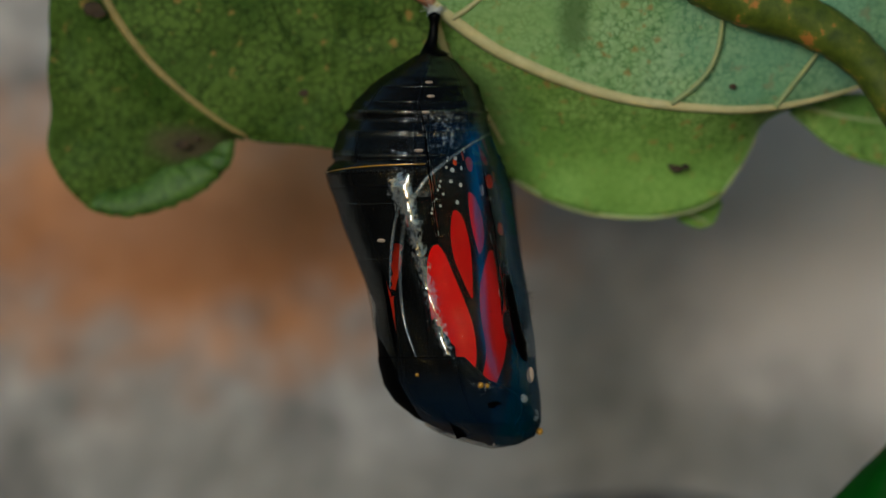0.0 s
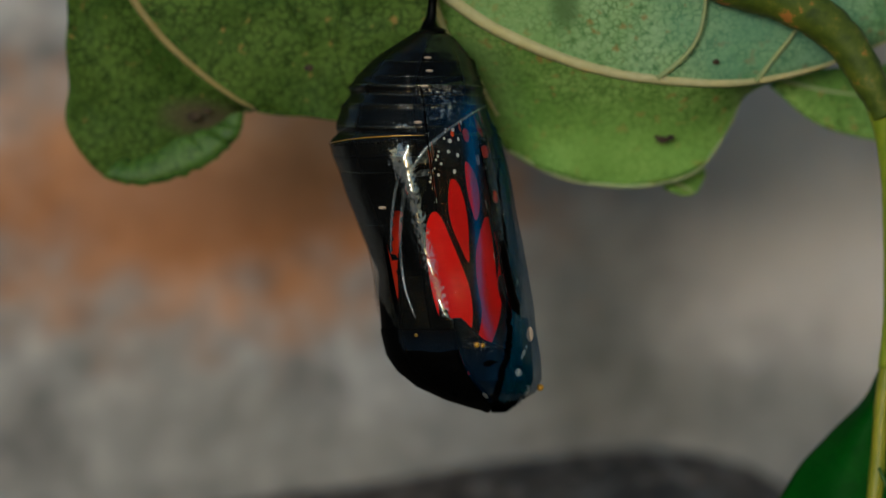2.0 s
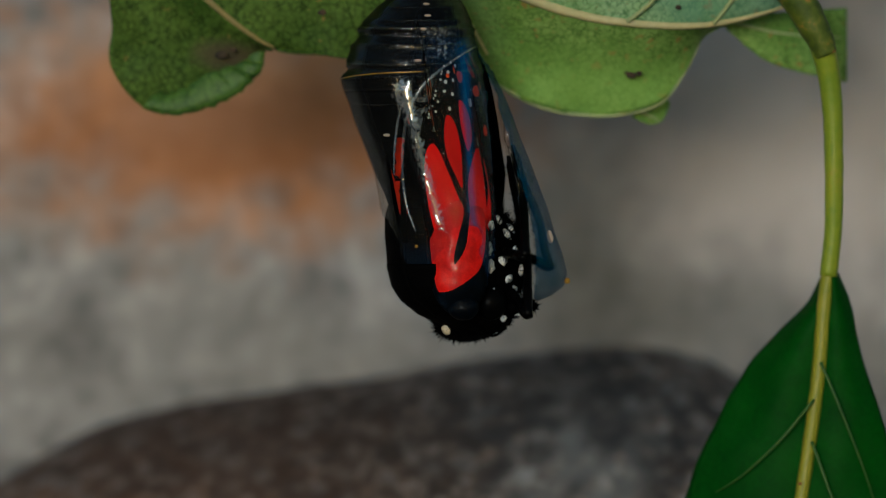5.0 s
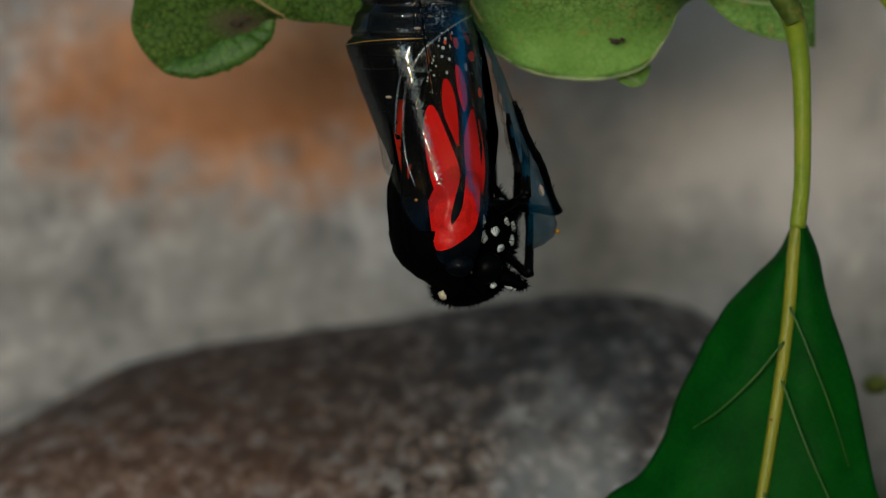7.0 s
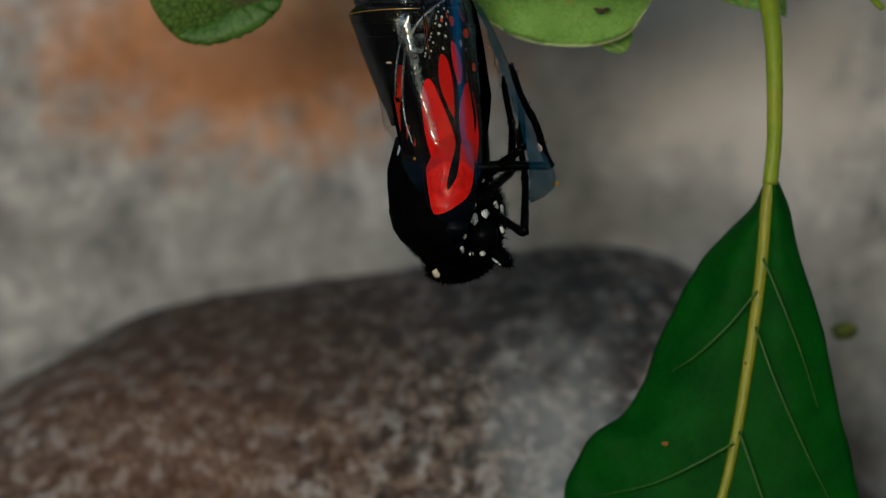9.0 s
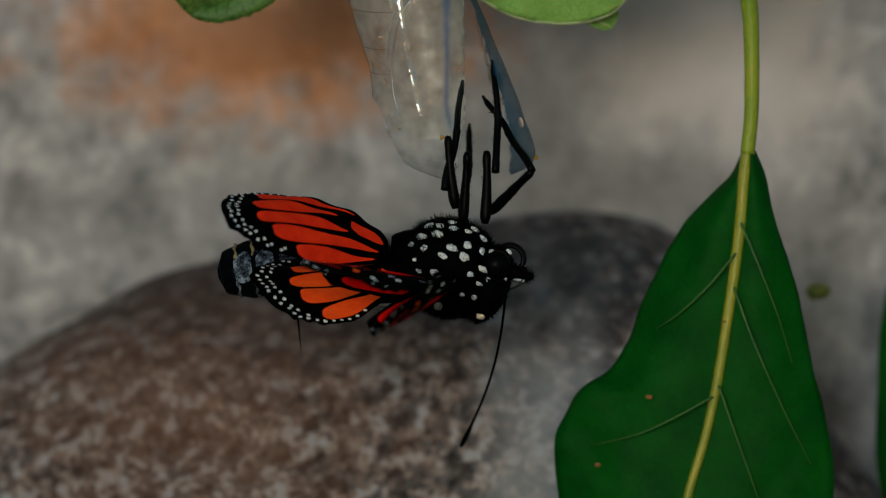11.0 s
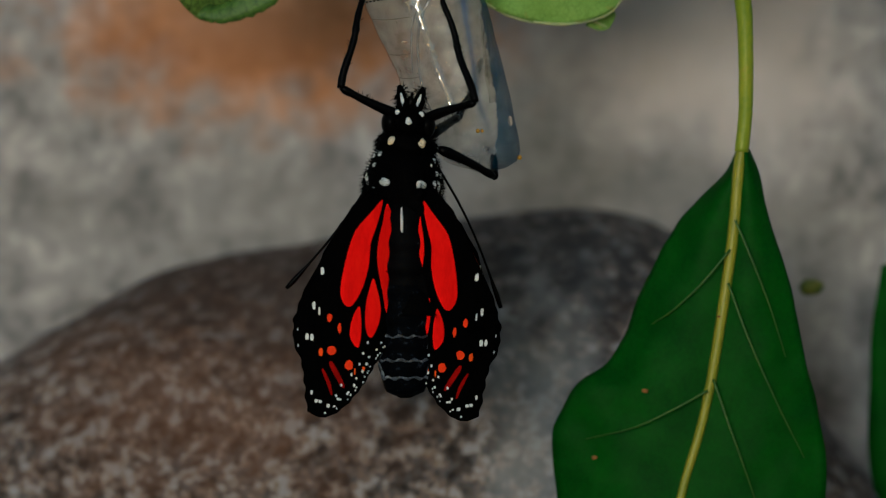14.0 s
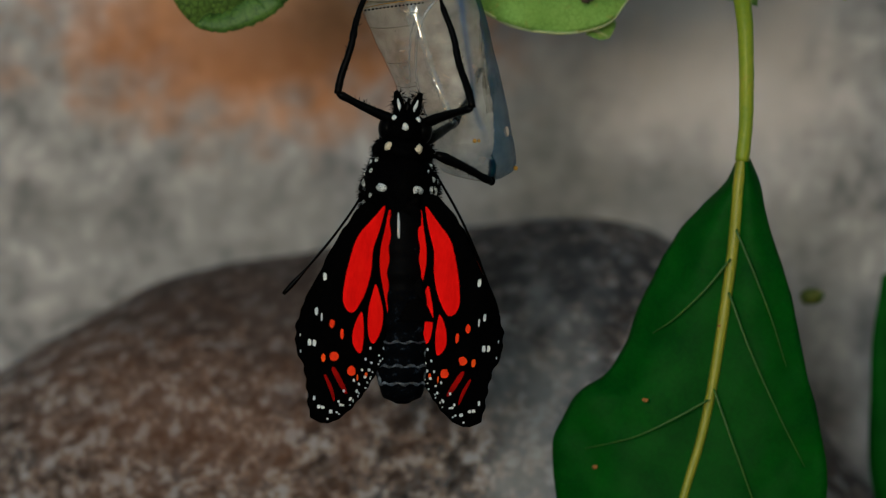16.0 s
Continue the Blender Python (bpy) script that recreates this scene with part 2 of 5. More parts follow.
RIB_TOP = material("yellow_midrib", [(0.3, (0.20, 0.22, 0.01)), (0.7, (0.33, 0.29, 0.02))], 0.45, 300, 2000, 0.2)


# ---- mesh helpers ----
def mesh_object(name, verts, faces, mats, parent=None, label="", smooth=True, pick=None):
    me = bpy.data.meshes.new(name)
    me.from_pydata([tuple(v) for v in verts], [], faces)
    for m in (mats if isinstance(mats, (list, tuple)) else [mats]):
        me.materials.append(m)
    if smooth:
        me.shade_smooth()
    if pick:
        me.polygons.foreach_set("material_index", pick)
    me.update()
    ob = new(name, me)
    ob.parent = parent
    if label:
        ob["label"] = label
    return ob


def part(name, bm, mat, parent, label=""):
    me = bpy.data.meshes.new(name)
    bm.to_mesh(me)
    bm.free()
    me.materials.append(mat)
    me.shade_smooth()
    ob = new(name, me)
    ob.parent = parent
    if label:
        ob["label"] = label
    return ob


def grid_faces(nu, nv, wrap=False):
    """Quads of a grid with nv points in each of nu rows."""
    out = []
    for i in range(nu - 1):
        for j in range(nv if wrap else nv - 1):
            k = (j + 1) % nv
            out.append((i * nv + j, i * nv + k, (i + 1) * nv + k, (i + 1) * nv + j))
    return out


def spline(points, n):
    """n points along a smooth curve through points (Catmull-Rom)."""
    p = [Vector(q) for q in points]
    p = [p[0] * 2 - p[1], *p, p[-1] * 2 - p[-2]]
    out = []
    for i in range(n):
        f = i / (n - 1) * (len(p) - 3)
        k = min(int(f), len(p) - 4)
        t = f - k
        a, b, c, d = p[k:k + 4]
        out.append(0.5 * (2 * b + (c - a) * t + (2 * a - 5 * b + 4 * c - d) * t * t + (3 * b - a - 3 * c + d) * t ** 3))
    return out


def tube(points, radii, sides=8, flat=1.0, closed=True, rough=0.0):
    """Vertices and faces of a tapered tube along points; flat squeezes it along y."""
    verts, faces = [], []
    n = len(points)
    for i, p in enumerate(points):
        d = (points[min(i + 1, n - 1)] - points[max(i - 1, 0)]).normalized()
        side = d.cross(Vector((0, 1, 0)))
        side = side.normalized() if side.length > 1e-6 else Vector((1, 0, 0))
        up = side.cross(d)
        r = radii[i] if isinstance(radii, (list, tuple)) else radii
        for j in range(sides):
            a = 2 * math.pi * j / sides
            k = r * (1 + rough * (random.random() - 0.5))
            verts.append(p + side * (k * math.cos(a)) + up * (k * flat * math.sin(a)))
    faces = grid_faces(n, sides, True)
    if closed:
        verts += [points[0], points[-1]]
        a, b = len(verts) - 2, len(verts) - 1
        for j in range(sides):
            k = (j + 1) % sides
            faces.append((a, k, j))
            faces.append((b, (n - 1) * sides + j, (n - 1) * sides + k))
    return verts, faces


def interp(x, xs, ys):
    return float(np.interp(x, xs, ys))


def thing(name, label, category, place=None, group=""):
    ob = new(name)
    ob.empty_display_size = 0.002
    if place is not None:
        ob.location = place
    return tagged(ob, label, category, group)


# ---- the stone wall and the boulder ----
def sheet(name, u0, u1, v0, v1, nu, nv, shape, mats, pick=None):
    verts = []
    for i in range(nu):
        for j in range(nv):
            u, v = u0 + (u1 - u0) * i / (nu - 1), v0 + (v1 - v0) * j / (nv - 1)
            verts.append(at(u, v, shape(u, v)))
    return mesh_object(name, verts, grid_faces(nu, nv), mats)


def wall_depth(u, v):
    p = Vector((u * 0.0022, v * 0.0022, 3.1))
    lump = noise.fractal(p, 1.0, 2.0, 4)
    return 0.056 + lump * 0.0016


wall = tagged(sheet("wall_stone", -2600, 4200, -2200, 2600, 150, 110, wall_depth, WALL), "rough grey weathered stone wall behind the plant", "wall", kind="structure")


def boulder():
    """A broad rounded boulder in front of the foot of the wall."""
    top_u = (-700, -190, 79, 384, 689, 994, 1230, 1400, 1520, 1700, 2200)
    top_v = (1500, 1190, 1045, 985, 948, 896, 880, 930, 1040, 1300, 1900)
    nu, nv = 120, 60
    verts = []
    for i in range(nu):
        u = -900 + 2900 * i / (nu - 1)
        top = sum(interp(u + o, top_u, top_v) for o in (-60, -30, 0, 30, 60)) / 5
        for j in range(nv):
            f = j / (nv - 1)
            a = f * math.pi * 0.5
            d = 0.052 - 0.032 * math.sin(a)
            v = top + (1 - math.cos(a)) * 1500
            n = noise.fractal(Vector((u * 0.006, v * 0.006, 1.7)), 1.0, 2.0, 4)
            verts.append(at(u, v + 10 * n, d - 0.0012 * n))
    for i in range(nu):
        verts.append(verts[i * nv] + Vector((0, 0.03, -0.004)))
    faces = grid_faces(nu, nv)
    for i in range(nu - 1):
        faces.append((i * nv, (i + 1) * nv, nu * nv + i + 1, nu * nv + i))
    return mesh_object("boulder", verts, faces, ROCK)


tagged(boulder(), "dark mottled grey-brown boulder against the stone wall", "boulder")


ground = mesh_object("ground", [(-12, -12, -0.070), (12, -12, -0.070), (12, 12, -0.070), (-12, 12, -0.070)], [(0, 1, 2, 3)],
                     material("bare_soil", [(0.3, (0.07, 0.055, 0.04)), (0.7, (0.16, 0.13, 0.10))], 0.95, 60, 500, 0.5, 0.002))
tagged(ground, "bare brown soil under the plant", "ground", kind="structure")


# ---- leaves ----
def blade(name, mid, edge_a, edge_b, mats, parent, lift_a=0.0, lift_b=0.0, n=60, m=14, cup=0.0, wave=0.0, seed=0.0):
    """A leaf blade between two edges and the midrib, each a curve of (u, v, d). Two halves with a fold at the midrib."""
    c, a, b = spline(mid, n), spline(edge_a, n), spline(edge_b, n)
    verts, pick = [], []
    cols = 2 * m + 1
    for i in range(n):
        for j in range(cols):
            f = (j - m) / m
            e = b[i] if f > 0 else a[i]
            g = abs(f)
            p = c[i].lerp(e, g)
            lift = (lift_b if f > 0 else lift_a) * math.sin(g * math.pi) + cup * g * g
            w = wave * noise.noise(Vector((p.x * 0.012, p.y * 0.012, seed))) * g
            verts.append(at(p.x + w * 9000, p.y + w * 12000, p.z + lift + w))
    faces = grid_faces(n, cols)
    if len(mats) > 1:
        pick = [0 if (k % (cols - 1)) < m else 1 for k in range(len(faces))]
    ob = mesh_object(name, verts, faces, mats, parent, pick=pick)
    so = ob.modifiers.new("thickness", "SOLIDIFY")
    so.thickness, so.offset = 0.00018, 0.0
    return ob


def rib(name, points, radii, mat, parent, n=40, sides=8, label=""):
    pts = [at(*p) for p in spline(points, n)]
    k = np.linspace(0, 1, n)
    rad = [float(np.interp(x, np.linspace(0, 1, len(radii)), radii)) for x in k]
    v, f = tube(pts, rad, sides, 1.0, rough=0.08)
    return mesh_object(name, v, f, mat, parent, label)


def upper_leaves():
    # the broad pale leaf from which the chrysalis hangs
    leaf = thing("milkweed_leaf", "broad pale green leaf underside with cream midrib, chrysalis hanging from it", "leaf")
    mid = [(762, 8, 0.0012), (870, 88, 0.002), (1000, 148, 0.0025), (1100, 178, 0.003), (1190, 192, 0.003), (1300, 199, 0.0035), (1390, 192, 0.004), (1500, 165, 0.005), (1640, 110, 0.007)]
    low = [(766, 40, 0.005), (800, 190, 0.006), (905, 322, 0.008), (1000, 372, 0.008), (1090, 390, 0.008), (1170, 390, 0.008), (1262, 364, 0.008), (1318, 290, 0.008), (1345, 232, 0.0075), (1382, 205, 0.006), (1490, 172, 0.006), (1640, 112, 0.007)]
    top = [(740, -60, 0.001), (800, -260, -0.002), (930, -420, -0.004), (1100, -480, -0.005), (1300, -430, -0.004), (1480, -280, -0.002), (1600, -60, 0.003), (1640, 106, 0.007)]
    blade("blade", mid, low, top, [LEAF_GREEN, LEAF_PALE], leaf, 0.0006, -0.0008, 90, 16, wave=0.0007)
    rib("midrib", mid, (0.00050, 0.00042, 0.00034, 0.00026, 0.00016), VEIN, leaf, 60, label="cream raised midrib")
    for pts in ([(1190, 190, 0.0026), (1240, 150, 0.0016), (1268, 105, 0.0008), (1280, 40, 0.0), (1282, -60, -0.001)],
                [(1375, 195, 0.0036), (1410, 150, 0.003), (1440, 112, 0.0024), (1490, 40, 0.002)],
                [(800, 38, 0.001), (830, 18, 0.0005), (870, -20, 0.0), (930, -120, -0.001)]):
        rib("side_vein", pts, (0.00018, 0.00012), VEIN_FINE if pts[0][0] > 1000 else VEIN, leaf, 24, 6)
    rib("petiole", [(640, -90, 0.003), (705, -30, 0.0016), (768, 14, 0.0010)], (0.0007, 0.0005, 0.0004), material("red_petiole", [(0.3, (0.16, 0.06, 0.03)), (0.7, (0.28, 0.14, 0.07))], 0.5), leaf, 24, label="reddish petiole")
    rib("side_vein", [(768, 30, 0.0016), (780, 75, 0.0024), (800, 118, 0.0036), (850, 190, 0.005), (890, 260, 0.0065)], (0.0003, 0.00022, 0.0001), VEIN, leaf, 24, 6)
    rib("leaf_edge", low[2:9], (0.00014, 0.00016, 0.00012), VEIN_FINE, leaf, 50, 6, "pale yellow-green leaf edge")
    # the leaf beside it, its shade put into the greens
    dark = thing("shaded_leaf", "dark green leaf underside with tan midrib and a ragged lobe", "leaf")
    mid = [(165, -60, 0.0050), (186, 8, 0.0050), (252, 104, 0.0055), (330, 178, 0.0060), (395, 226, 0.0065), (432, 246, 0.0070)]
    up = [(700, -260, 0.0025), (800, -60, 0.0025), (800, 130, 0.0045), (740, 220, 0.0055), (600, 268, 0.0065), (510, 260, 0.0070), (436, 248, 0.0070)]
    lo = [(84, -70, 0.0055), (84, 60, 0.0065), (82, 180, 0.0075), (86, 290, 0.0085), (150, 372, 0.0090), (228, 385, 0.0090), (330, 352, 0.0090), (395, 300, 0.0090), (410, 255, 0.0085), (428, 250, 0.0075)]
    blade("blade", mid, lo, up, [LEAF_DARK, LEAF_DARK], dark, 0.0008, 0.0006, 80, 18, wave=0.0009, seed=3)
    rib("midrib", mid, (0.00030, 0.00026, 0.0001), material("tan_midrib", [(0.3, (0.24, 0.18, 0.05)), (0.7, (0.36, 0.27, 0.10))], 0.6), dark, 40, label="tan midrib")
    for pts in ([(455, -40, 0.0037), (500, 60, 0.0043), (540, 130, 0.0049)], [(600, 20, 0.0033), (585, 120, 0.0043), (600, 200, 0.0053)]):
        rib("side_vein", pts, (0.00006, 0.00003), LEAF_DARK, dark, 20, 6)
    lobe_rim = leaf_material("fresh_leaf_rim", (0.10, 0.19, 0.028), (0.055, 0.115, 0.014), (0.03, 0.07, 0.010), 1500, 0.55)
    rim = []
    for i, p in enumerate(spline(lo[4:9], 50)):
        w = 40 + 40 * math.sin(i / 49 * math.pi) + 16 * noise.noise(Vector((i * 0.35, 0, 0)))
        q = Vector((270, 270, 0)) - Vector((p.x, p.y, 0))
        q.normalize()
        for j in range(5):
            f = j / 4
            rim.append(at(p.x + q.x * w * (f - 0.08), p.y + q.y * w * (f - 0.08) + 9 * noise.noise(Vector((i * 0.6, 2, 0))), 0.0084 + 0.0006 * f - 0.0003 * math.sin(f * math.pi)))
    mesh_object("curled_rim", rim, grid_faces(50, 5), lobe_rim, dark, "fresh green curled leaf rim").modifiers.new("thickness", "SOLIDIFY").thickness = 0.0002
    # small leaves that peep out behind
    for name, c, e1, e2 in (("small_leaf", [(1210, 380, 0.010), (1245, 395, 0.0105), (1262, 404, 0.011)], [(1200, 396, 0.010), (1236, 410, 0.0105), (1262, 405, 0.011)], [(1260, 340, 0.010), (1280, 365, 0.0105), (1264, 404, 0.011)]),
                            ("small_leaf", [(1410, 190, 0.009), (1520, 215, 0.010), (1660, 225, 0.012)], [(1400, 205, 0.009), (1500, 280, 0.010), (1660, 320, 0.012)], [(1420, 170, 0.009), (1520, 170, 0.010), (1660, 160, 0.012)])):
        t = thing(name, "small green leaf half hidden behind the broad leaf", "leaf")
        blade("blade", c, e1, e2, [LEAF_GREEN, LEAF_GREEN], t, n=20, m=6)
        rib("midrib", c, (0.0002, 0.0001), VEIN_FINE, t, 14, 6)
    # twig and the petiole that bends down from it
    twig = thing("twig", "brown-green speckled twig with a bent petiole", "twig")
    rib("stem", [(1060, -150, -0.003), (1190, -68, -0.002), (1305, 0, -0.001), (1432, 44, 0.0), (1530, 110, 0.0008), (1592, 205, 0.0012), (1616, 262, 0.0014)], (0.0018, 0.0018, 0.0016, 0.0013, 0.0009), TWIG, twig, 60, 12)
    stub = [(1720, 60, 0.004), (1770, 120, 0.005), (1840, 230, 0.006), (1900, 300, 0.007)]
    rib("side_shoot", stub, (0.0006, 0.0005, 0.0003), STALK, twig, 30)


def hanging_leaf():
    leaf = thing("hanging_leaf", "large dark green pointed leaf hanging on a yellow-green petiole", "leaf")
    vs = (728, 800, 926, 1078, 1284, 1383, 1490, 1645, 1850, 2080, 2300)
    left = (1612, 1566, 1452, 1366, 1275, 1163, 1115, 1122, 1160, 1230, 1330)
    midu = (1622, 1612, 1602, 1583, 1551, 1533, 1509, 1463, 1420, 1375, 1335)
    right = (1640, 1668, 1697, 1747, 1790, 1815, 1838, 1850, 1790, 1600, 1340)
    mid = [(u, v, 0.004 + 0.001 * i / 10) for i, (u, v) in enumerate(zip(midu, vs))]
    ea = [(u, v, 0.0065 + 0.003 * i / 10) for i, (u, v) in enumerate(zip(left, vs))]
    eb = [(u, v, 0.0045 + 0.002 * i / 10) for i, (u, v) in enumerate(zip(right, vs))]
    blade("blade", mid, ea, eb, [LEAF_TOP, LEAF_TOP], leaf, -0.0012, -0.0010, 90, 16, wave=0.0006, seed=8)
    rib("midrib", [(u, v, d - 0.0002) for u, v, d in mid], (0.00062, 0.00056, 0.00048, 0.00042, 0.0003), RIB_TOP, leaf, 60, label="yellow-green midrib")
    rib("petiole", [(1600, 215, 0.0012), (1621, 302, 0.002), (1631, 400, 0.0025), (1633, 540, 0.003), (1631, 640, 0.0034), (1621, 735, 0.0037)], (0.0010, 0.00085, 0.00075, 0.0007, 0.0007), STALK, leaf, 50, 12, "yellow-green petiole")
    side = ([(1590, 1000, 0.0036), (1520, 1085, 0.004), (1440, 1160, 0.005), (1380, 1200, 0.006)],
            [(1530, 1380, 0.0036), (1440, 1430, 0.004), (1330, 1480, 0.005), (1200, 1510, 0.0075)],
            [(1455, 1680, 0.0036), (1370, 1740, 0.004), (1250, 1790, 0.006)],
            [(1604, 920, 0.0036), (1650, 1030, 0.0036), (1700, 1160, 0.0042), (1740, 1290, 0.005)],
            [(1585, 1090, 0.0036), (1640, 1240, 0.0036), (1720, 1420, 0.0044), (1790, 1560, 0.0055)],
            [(1545, 1350, 0.0036), (1590, 1480, 0.0036), (1640, 1620, 0.0044), (1680, 1740, 0.0055)])
    thin = material("pale_green_vein", [(0.3, (0.03, 0.09, 0.008)), (0.7, (0.06, 0.125, 0.014))], 0.5)
    for pts in side:
        rib("side_vein", [(u, v, d - 0.0012 * math.sin(math.pi * min(1, 0.15 + i / 4.5))) for i, (u, v, d) in enumerate(pts)], (0.00012, 0.00009, 0.00004), thin, leaf, 26, 6)
    # the blurred dark leaf beyond it
    far = thing("far_leaf", "dark green leaf close to the stone wall", "leaf")
    blade("blade", [(1995, 1040, 0.03), (2100, 1180, 0.03), (2250, 1600, 0.03), (2400, 1900, 0.03)], [(1990, 1042, 0.03), (1960, 1300, 0.032), (2000, 1700, 0.032), (2390, 1900, 0.03)], [(1997, 1036, 0.03), (2300, 1150, 0.03), (2500, 1500, 0.03), (2410, 1900, 0.03)], [LEAF_TOP, LEAF_TOP], far, n=24, m=6)
    bud = thing("dry_bud", "small dark dry bud close to the wall", "bud")
    v, f = tube([at(*p) for p in spline([(1770, 1093, 0.03), (1790, 1098, 0.03), (1812, 1098, 0.03), (1835, 1092, 0.03)], 12)], [0.0001, 0.0004, 0.0007, 0.0008, 0.0008, 0.0008, 0.0008, 0.0008, 0.0008, 0.0007, 0.0005, 0.0002], 8, rough=0.2)
    mesh_object("bud", v, f, TWIG, bud)


    # small specks on the leaves
    def speck(u, v, d, r, host, mat, name):
        bm = bmesh.new()
        bmesh.ops.create_uvsphere(bm, u_segments=10, v_segments=6, radius=r)
        for q in bm.verts:
            k = 1 + 0.5 * noise.noise(q.co * 2500 + Vector((u, v, 0)))
            q.co = Vector((q.co.x * 1.5 * k, q.co.y * 0.25, q.co.z * k)) + at(u, v, d)
        part(name, bm, mat, host)
    brown = material("brown_leaf_spot", [(0.3, (0.02, 0.012, 0.006)), (0.7, (0.07, 0.045, 0.02))], 0.8, 1200, 5000)
    rust = material("rust_leaf_spot", [(0.3, (0.16, 0.06, 0.01)), (0.7, (0.26, 0.11, 0.02))], 0.8, 1200, 5000)
    for u, v, d, r in ((1362, 1380, 0.0034, 0.00022), (1225, 1560, 0.0058, 0.0002), (1560, 1180, 0.0030, 0.00012)):
        speck(u, v, d, r, leaf, rust, "rust_spot")
    broad = bpy.data.objects["milkweed_leaf"]
    for u, v, d, r in ((1200, 306, 0.0056, 0.00028), (1216, 300, 0.0056, 0.0002), (1300, 160, 0.0022, 0.00018), (1188, 300, 0.0056, 0.00014)):
        speck(u, v, d, r, broad, brown, "dark_spot")
    shaded = bpy.data.objects["shaded_leaf"]
    for u, v, d, r in ((537, 171, 0.0038, 0.00022), (160, 20, 0.0042, 0.00045), (172, 28, 0.0042, 0.0003), (320, 262, 0.0070, 0.0003), (345, 250, 0.0070, 0.00022)):
        speck(u, v, d, r, shaded, brown, "dark_spot")


upper_leaves()
hanging_leaf()


# ---- the chrysalis skin ----
FILM = film_material("clear_pupal_skin", 0.004, 0.04, tint=(0.86, 0.84, 0.80))
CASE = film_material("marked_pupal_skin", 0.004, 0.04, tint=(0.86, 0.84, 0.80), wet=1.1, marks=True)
MILKY = film_material("milky_pupal_skin", 0.30, 0.30)
FLAP_FILM = film_material("bluish_flap_skin", 0.32, 0.08, (0.005, 0.082, 0.165), tint=(0.74, 0.76, 0.775), wet=0.6)
SEAM = film_material("raised_pupal_seam", 0.16, 0.12, (0.42, 0.46, 0.50), 0.12, 0.8, wet=3.0)
GOLD = material("pupal_gold", [(0.3, (0.26, 0.12, 0.008)), (0.7, (0.58, 0.30, 0.015))], 0.3, 900, 4000, 0.2, metal=0.3)
BLACK_HORN = material("black_horn", [(0.3, (0.0004, 0.0004, 0.0005)), (0.7, (0.0014, 0.0012, 0.0012))], 0.4, 900, 5000, 0.4, spec=0.05)
PALE_SPOT = material("pale_breathing_hole", [(0.3, (0.34, 0.24, 0.17)), (0.7, (0.55, 0.42, 0.32))], 0.6, 1500, 6000, 0.3)

SHELL_V = (96, 116, 146, 176, 206, 221, 241, 276, 294, 312, 336, 366, 406, 456, 506, 556, 606, 656, 696, 726, 756, 781, 796, 803)
SHELL_L = (747, 716, 668, 635, 611, 614, 598, 585, 591, 573, 579, 591, 604, 624, 644, 656, 662, 666, 676, 696, 734, 789, 839, 868)
SHELL_R = (780, 810, 836, 851, 862, 864, 868, 880, 888, 896, 902, 908, 915, 922, 930, 938, 945, 950, 955, 957, 958, 946, 915, 872)
PIVOT = (769, 30)
HINGE = (884, 256)


def shell_point(v, a, swell=1.0):
    """The skin at height v of the drawing, a radians round its axis (0: right, -90 degrees: front)."""
    l, r = interp(v, SHELL_V, SHELL_L), interp(v, SHELL_V, SHELL_R)
    h = (r - l) / 2 * swell * (1 + sum(0.02 * math.exp(-((v - q) / 5.0) ** 2) for q in (160, 188, 208, 244, 286, 302)))
    b = min(h * 0.94, 150 * swell) * U
    c, s = math.cos(a), math.sin(a)
    c = math.copysign(abs(c) ** 0.92, c)
    s = math.copysign(abs(s) ** 0.92, s)
    return (l + r) / 2 + h * c, b * s


